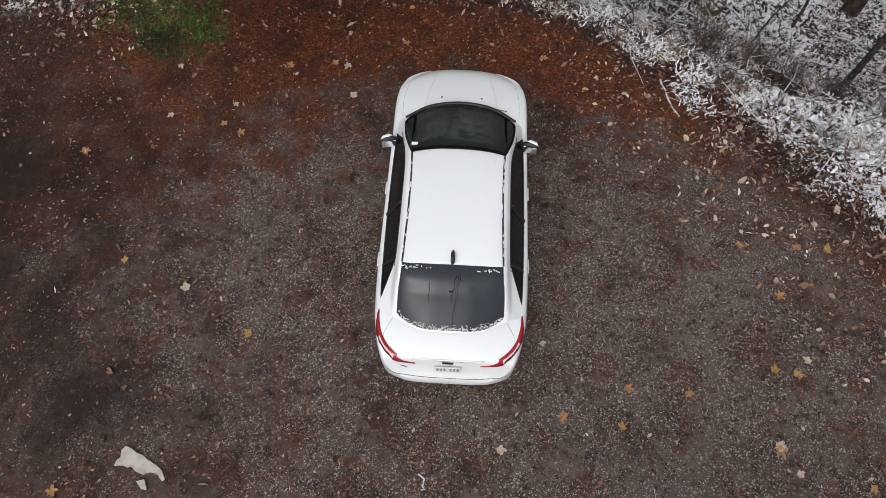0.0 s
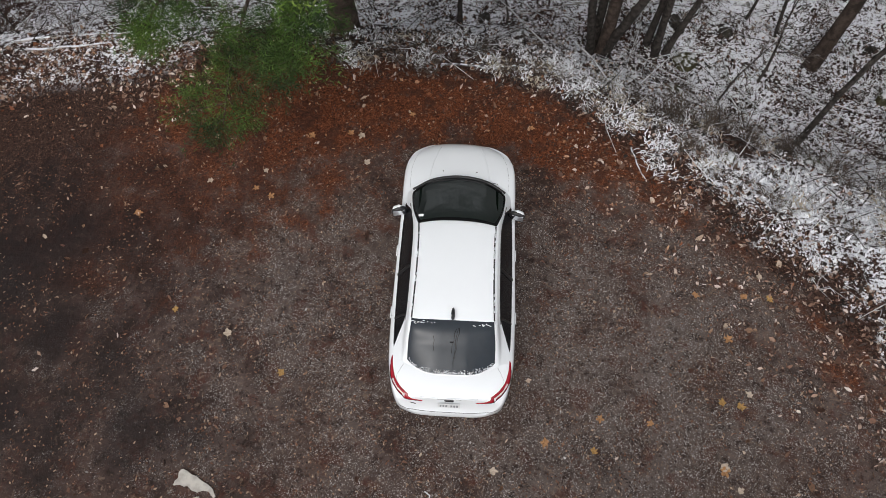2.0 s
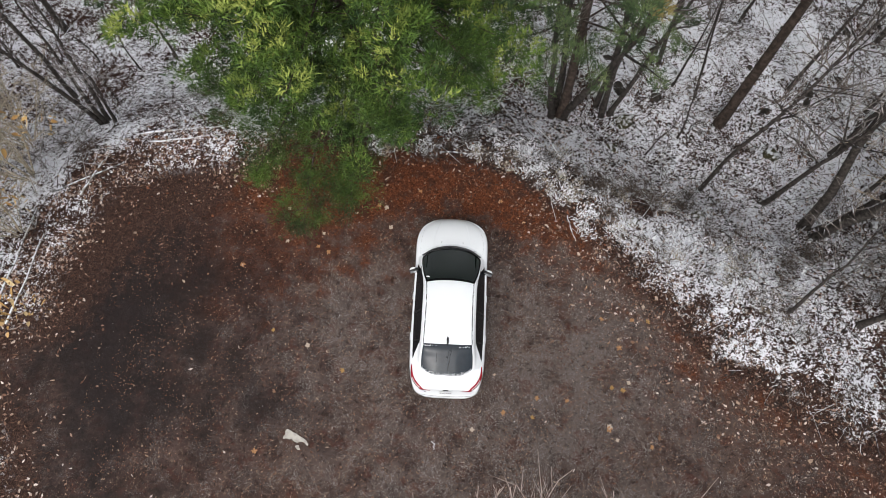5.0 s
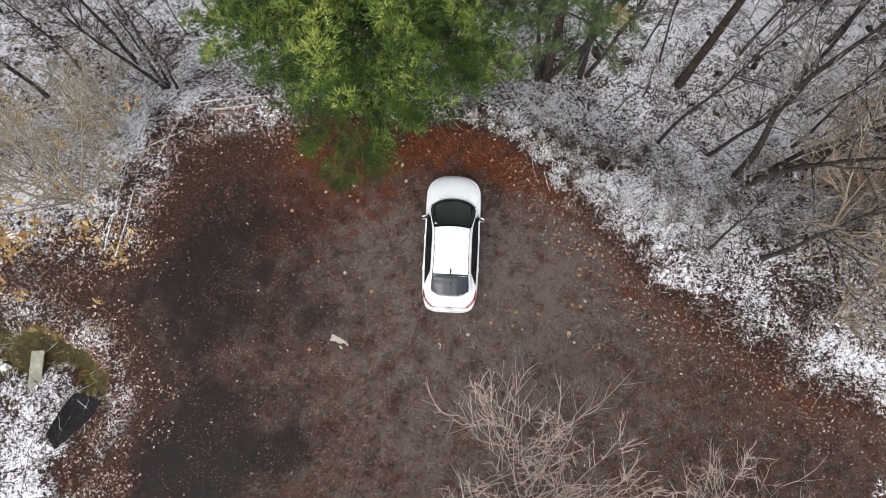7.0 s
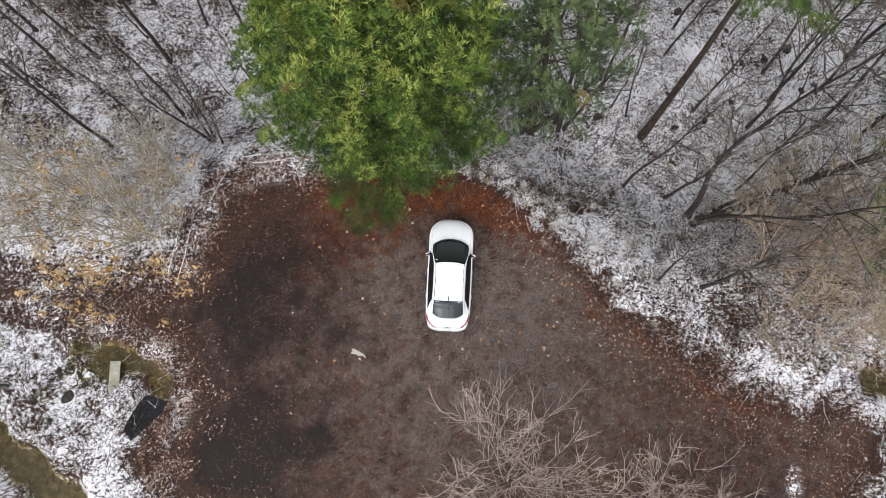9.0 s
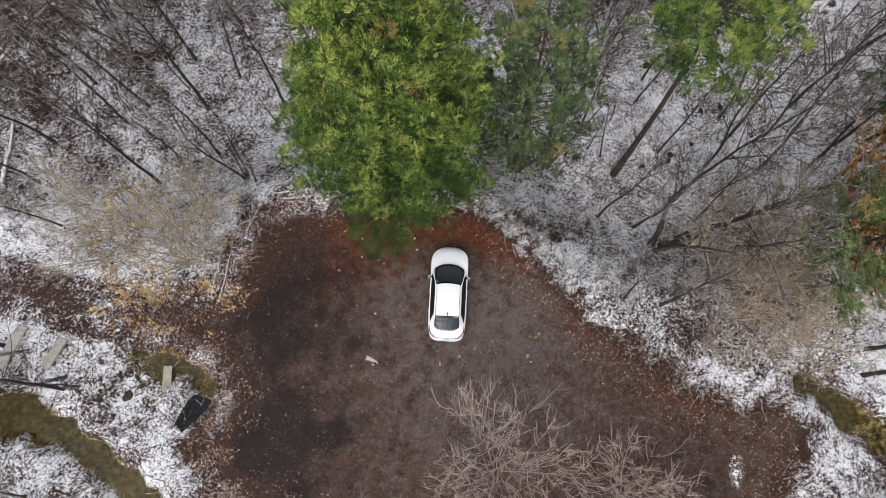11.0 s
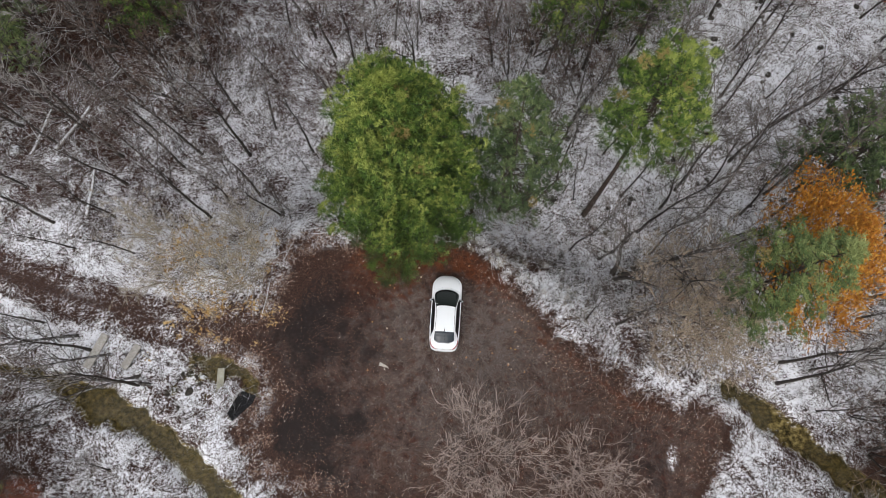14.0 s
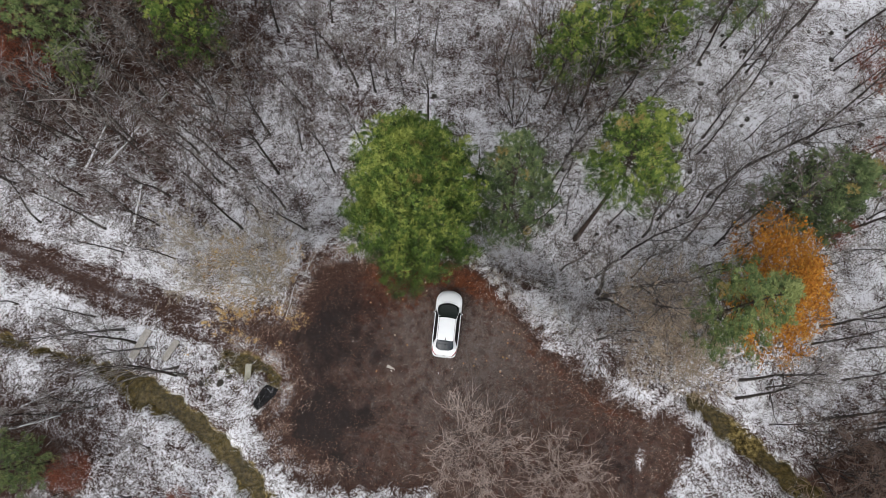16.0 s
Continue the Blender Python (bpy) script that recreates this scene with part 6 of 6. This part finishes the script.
for k, (x, y, size, kind) in enumerate(ROCKS):
    ob = tagged(new("rock", rocks[kind]), "mossy brown boulder on the bank" if kind > 2 else "grey stone half sunk in the ground", "rock", "stones")
    ob.matrix_world = stand(None, x, y, 77 * k, (size, size * 0.8, size), -size * 0.02)
rng = random.Random(77)
dark_rocks = [rock_mesh(310 + k, M["dark_stone"], 0.5) for k in range(4)]
for x, y, size in ((-16.5, -6.0, 0.55), (-16.3, -5.8, 0.40), (-15.9, -4.8, 0.45), (-15.6, -4.7, 0.35), (-14.7, -5.3, 0.55), (-15.0, -4.9, 0.35), (-15.3, -5.8, 0.60), (-16.1, -5.2, 0.35), (-15.2, -4.2, 0.30), (-15.8, -6.8, 0.35), (-14.1, -4.5, 0.40), (-12.3, -4.6, 0.35)):
    ob = tagged(new("rock", rng.choice(dark_rocks)), "dark mossy stone beside the ditch pool", "rock", "stones")
    ob.matrix_world = stand(None, x, y, rng.uniform(0, 360), (size * 0.95, size * 0.7, size * 0.6), -0.02)
for k in range(150):
    x, y = (rng.uniform(-34, 30), rng.uniform(7, 30)) if k < 60 else (rng.uniform(5, 31), rng.uniform(9, 29))
    size = rng.uniform(0.18, 0.6)
    ob = tagged(new("rock", rng.choice(dark_rocks)), "dark wet stone showing through snow in the woods", "rock", "stones")
    ob.matrix_world = stand(None, x, y, rng.uniform(0, 360), (size, size * 0.8, size), -size * 0.04)

# pale worn patch of old concrete that shows through the gravel
def flat_patch(outline, z, thick, mat, name):
    V = [(x, y, z) for x, y in outline] + [(x, y, z - thick) for x, y in outline]
    n = len(outline)
    F = [tuple(reversed(range(n)))] + [(i, (i + 1) % n, n + (i + 1) % n, n + i) for i in range(n)]
    return mesh_of(name, V, F, mat, False)


slab_edge = [(-3.91, -3.46), (-3.90, -3.40), (-3.86, -3.36), (-3.87, -3.28), (-3.83, -3.23), (-3.76, -3.25), (-3.68, -3.30), (-3.60, -3.32), (-3.53, -3.37), (-3.42, -3.42), (-3.33, -3.48), (-3.27, -3.58), (-3.30, -3.60), (-3.38, -3.52), (-3.47, -3.51), (-3.55, -3.54), (-3.64, -3.51), (-3.70, -3.46), (-3.76, -3.47), (-3.82, -3.45)]
tagged(new("concrete_patch", flat_patch(slab_edge, 0.006, 0.05, M["pale"], "concrete_patch")), "pale ragged slab of concrete flush with the gravel", "slab")
tagged(new("concrete_patch", flat_patch([(-3.60, -3.62), (-3.51, -3.59), (-3.45, -3.71), (-3.52, -3.70)], 0.006, 0.05, M["pale"], "concrete_patch")), "small pale chip of concrete in the gravel", "slab")

# ---- single leaves that stand out on the gravel ----
def lobed_leaf(seed, mat):
    rng_ = random.Random(seed)
    V, F = [(0, 0, 0.004)], []
    n = 14
    for k in range(n):
        a = 6.28318 * k / n
        r = (0.066 if k % 3 else 0.044) * rng_.uniform(0.7, 1.2) * (1.25 if abs(a - 1.57) < 0.6 else 1)
        V.append((r * math.cos(a), r * math.sin(a), rng_.uniform(0.004, 0.03)))
    F = [(0, 1 + k, 1 + (k + 1) % n) for k in range(n)]
    V += [(-0.004, -0.04, 0.004), (0.004, -0.04, 0.004), (0.012, -0.12, 0.008)]
    F.append((n + 1, n + 3, n + 2))
    return mesh_of("leaf", V, F, mat, False)


leaf_kinds = [lobed_leaf(400 + k, M[("dull_leaf", "tawny_leaf", "pale_leaf", "tawny_leaf")[k]]) for k in range(4)]
LEAVES = [(-4.54, -0.78), (-0.96, 3.42), (-4.59, 2.72), (-2.10, 2.92), (5.19, -0.09), (4.40, -0.82), (4.05, -2.80), (3.03, -2.22), (2.17, -2.67), (2.28, -2.19), (0.68, -3.03),
          (1.44, -2.59), (4.44, -1.90), (4.04, -2.86), (4.23, -3.11), (5.06, -3.24), (-4.51, 1.73), (-3.36, 1.46), (-1.72, 2.26), (-2.81, 2.82), (-1.88, 2.87), (1.31, 3.21), (5.09, 0.31),
          (3.98, -0.08), (4.16, -1.84), (-4.56, -3.78), (-3.60, -1.14), (-5.62, 0.98), (-3.55, 2.01), (-3.66, 1.61), (4.59, -1.71), (4.78, -0.06), (-2.64, -1.73)]
for k, (x, y) in enumerate(LEAVES):
    kind = (k * 7) % 4 if y < 1.2 else 2 + k % 2
    ob = tagged(new("leaf", leaf_kinds[kind]), ("dull yellow fallen leaf on gravel", "tawny fallen leaf on gravel", "pale dry leaf on the ground", "tawny curled leaf on the ground")[kind], "leaf", "single fallen leaves")
    ob.matrix_world = stand(None, x, y, 97 * k, (0.75 + 0.05 * (k % 7),) * 3, 0.012)


# ---- twigs strewn through the woods ----
def twig_litter(count, box, r, mat, label, seed, lengths, lift=0.03):
    g = random.Random(seed)
    X, Y = [g.uniform(box[0], box[1]) for _ in range(count)], [g.uniform(box[2], box[3]) for _ in range(count)]
    out = inside_distance(np.array(X), np.array(Y), LOT)
    wet = np.maximum(inside_distance(np.array(X), np.array(Y), BROOK_WEST), inside_distance(np.array(X), np.array(Y), BROOK_EAST))
    Z = ground_height(np.array(X), np.array(Y))
    V, F = [], []
    for x, y, z, o, w in zip(X, Y, Z, out, wet):
        if o > -0.3 - 0.9 * max(0.0, lengths[1] - 1.2) or w > -0.2:
            continue
        a, L = g.uniform(0, 6.283), g.uniform(*lengths)
        d = Vector((math.cos(a), math.sin(a), g.gauss(0.05, 0.12)))
        p = Vector((x, y, z + lift))
        q = p + d * L * 0.5 + Vector((g.gauss(0, 0.05), g.gauss(0, 0.05), 0.02))
        add_tube(V, F, [p, q, p + d * L + Vector((g.gauss(0, 0.1), g.gauss(0, 0.1), 0))], [r, r * 0.8, r * 0.4], 3)
    tagged(new("fallen_twigs", mesh_of("fallen_twigs", V, F, mat)), label, "twigs", kind="stuff")


twig_litter(6500, (-36, 33, -15, 30), 0.012, M["dead_wood"], "pale snow-lined twigs strewn on the forest floor", 31, (0.2, 1.2))
twig_litter(6500, (-36, 33, -15, 30), 0.013, M["bark"], "dark wet twigs strewn on the forest floor", 32, (0.2, 1.2))
twig_litter(1500, (5, 16, -3, 12), 0.007, M["snow_twig"], "snow-covered grass and brush on the bank", 33, (0.12, 0.45), 0.05)
twig_litter(1100, (-36, 33, 4, 30), 0.026, M["dead_wood"], "pale fallen branches lying in the woods", 34, (0.8, 3.0), 0.05)


# ---- grass tufts and dense brush on the bank, a pile of dead branches ----
def tuft_mesh(seed, blades, reach):
    """A loose patch of short bent blades."""
    g = random.Random(seed)
    V, F = [], []
    for _ in range(blades):
        a, L = g.uniform(0, 6.283), g.uniform(0.05, 0.15)
        w = Vector((-math.sin(a), math.cos(a), 0)) * g.uniform(0.005, 0.011)
        out = Vector((math.cos(a), math.sin(a), 0))
        p = Vector((g.gauss(0, reach * 0.55), g.gauss(0, reach * 0.4), g.uniform(0.0, 0.05)))
        q = p + out * L * 0.5 + Vector((0, 0, L * g.uniform(0.2, 0.5)))
        e = p + out * L + Vector((0, 0, L * g.uniform(0.0, 0.6)))
        n = len(V)
        V += [tuple(p - w), tuple(p + w), tuple(q + w), tuple(q - w), tuple(e)]
        F += [(n, n + 1, n + 2, n + 3), (n + 3, n + 2, n + 4)]
    return V, F


GRASS = (("snow_litter", "snow-coated grass and sprigs on the bank"), ("brush_twig", "brown dead grass on the bank"), ("tan_twig", "straw-coloured grass on the bank"))
patches = [tuft_mesh(500 + k, 60, 0.26) for k in range(3)]
grown = [([], []) for _ in GRASS]
rng = random.Random(91)
SPRIGS = [(3.63, 2.54), (3.75, 2.35), (3.5, 2.75), (2.75, 3.6), (2.95, 3.35), (1.7, 4.35), (2.0, 4.2), (2.3, 4.3), (1.2, 4.6), (0.5, 4.75), (3.1, 4.3), (3.6, 3.6)]
for k in range(260):
    if k < len(SPRIGS):
        x, y, kind = *SPRIGS[k], 0
    else:
        x = rng.uniform(-2.5, 9.5)
        y = 4.6 - 0.62 * max(0, x - 1.0) + rng.uniform(0.0, 3.0) * rng.uniform(0.1, 1.0)
        kind = rng.choice((0, 0, 1, 1, 1, 2))
        if inside_distance(np.array([x]), np.array([y]), LOT)[0] > 0.05:
            continue
    size = rng.uniform(0.45, 1.25)
    m = stand(None, x, y, rng.uniform(0, 360), (size, size, size * 0.8))
    (V, F), (PV, PF) = grown[kind], rng.choice(patches)
    n = len(V)
    V += [tuple(m @ Vector(v)) for v in PV]
    F += [tuple(n + i for i in f) for f in PF]
for (mat, words), (V, F) in zip(GRASS, grown):
    tagged(new("bank_grass", mesh_of("bank_grass", V, F, M[mat], False)), words, "grass", kind="stuff")

thick = tagged(new("bush", bush_mesh(220, 1.1, 1.0, 46, M["brush_twig"], 9)), "dense brown twiggy bush on the bank", "bush", "bushes")
thick.matrix_world = stand(None, 4.2, 4.05, 0, (0.75, 0.75, 0.6))
for x, y, k in ((5.2, 4.2, 0.7), (5.9, 3.9, 0.75), (6.9, 3.9, 0.8), (3.6, 4.6, 0.55), (7.6, 4.9, 0.8), (0.4, 5.5, 0.5), (10.2, 2.4, 0.9), (11.6, 0.9, 0.9), (9.3, 1.9, 0.7), (-8.3, 7.4, 0.9)):
    copy_thing(thick, stand(None, x, y, 83 * x, (k, k, k * 0.8)))

rng = random.Random(95)
for k in range(34):
    x, y = rng.gauss(2.6, 1.1), rng.gauss(11.2, 1.0)
    pts = wander(rng, (x, y, on_ground(x, y, 0.1)), (rng.gauss(0.6, 0.5), rng.gauss(0.0, 0.6), 0.06), rng.uniform(0.9, 2.6), 6, 0.16)
    r = rng.uniform(0.02, 0.05)
    V, F = [], []
    add_tube(V, F, [Vector((p.x, p.y, max(p.z, on_ground(p.x, p.y, 0.03)))) for p in pts], [r * (1 - 0.11 * j) for j in range(7)], 6, True)
    tagged(new("fallen_branch", mesh_of("fallen_branch", V, F, M["dead_wood"])), "pale bent dead branch in a snowy heap", "branch", "heap of dead branches")
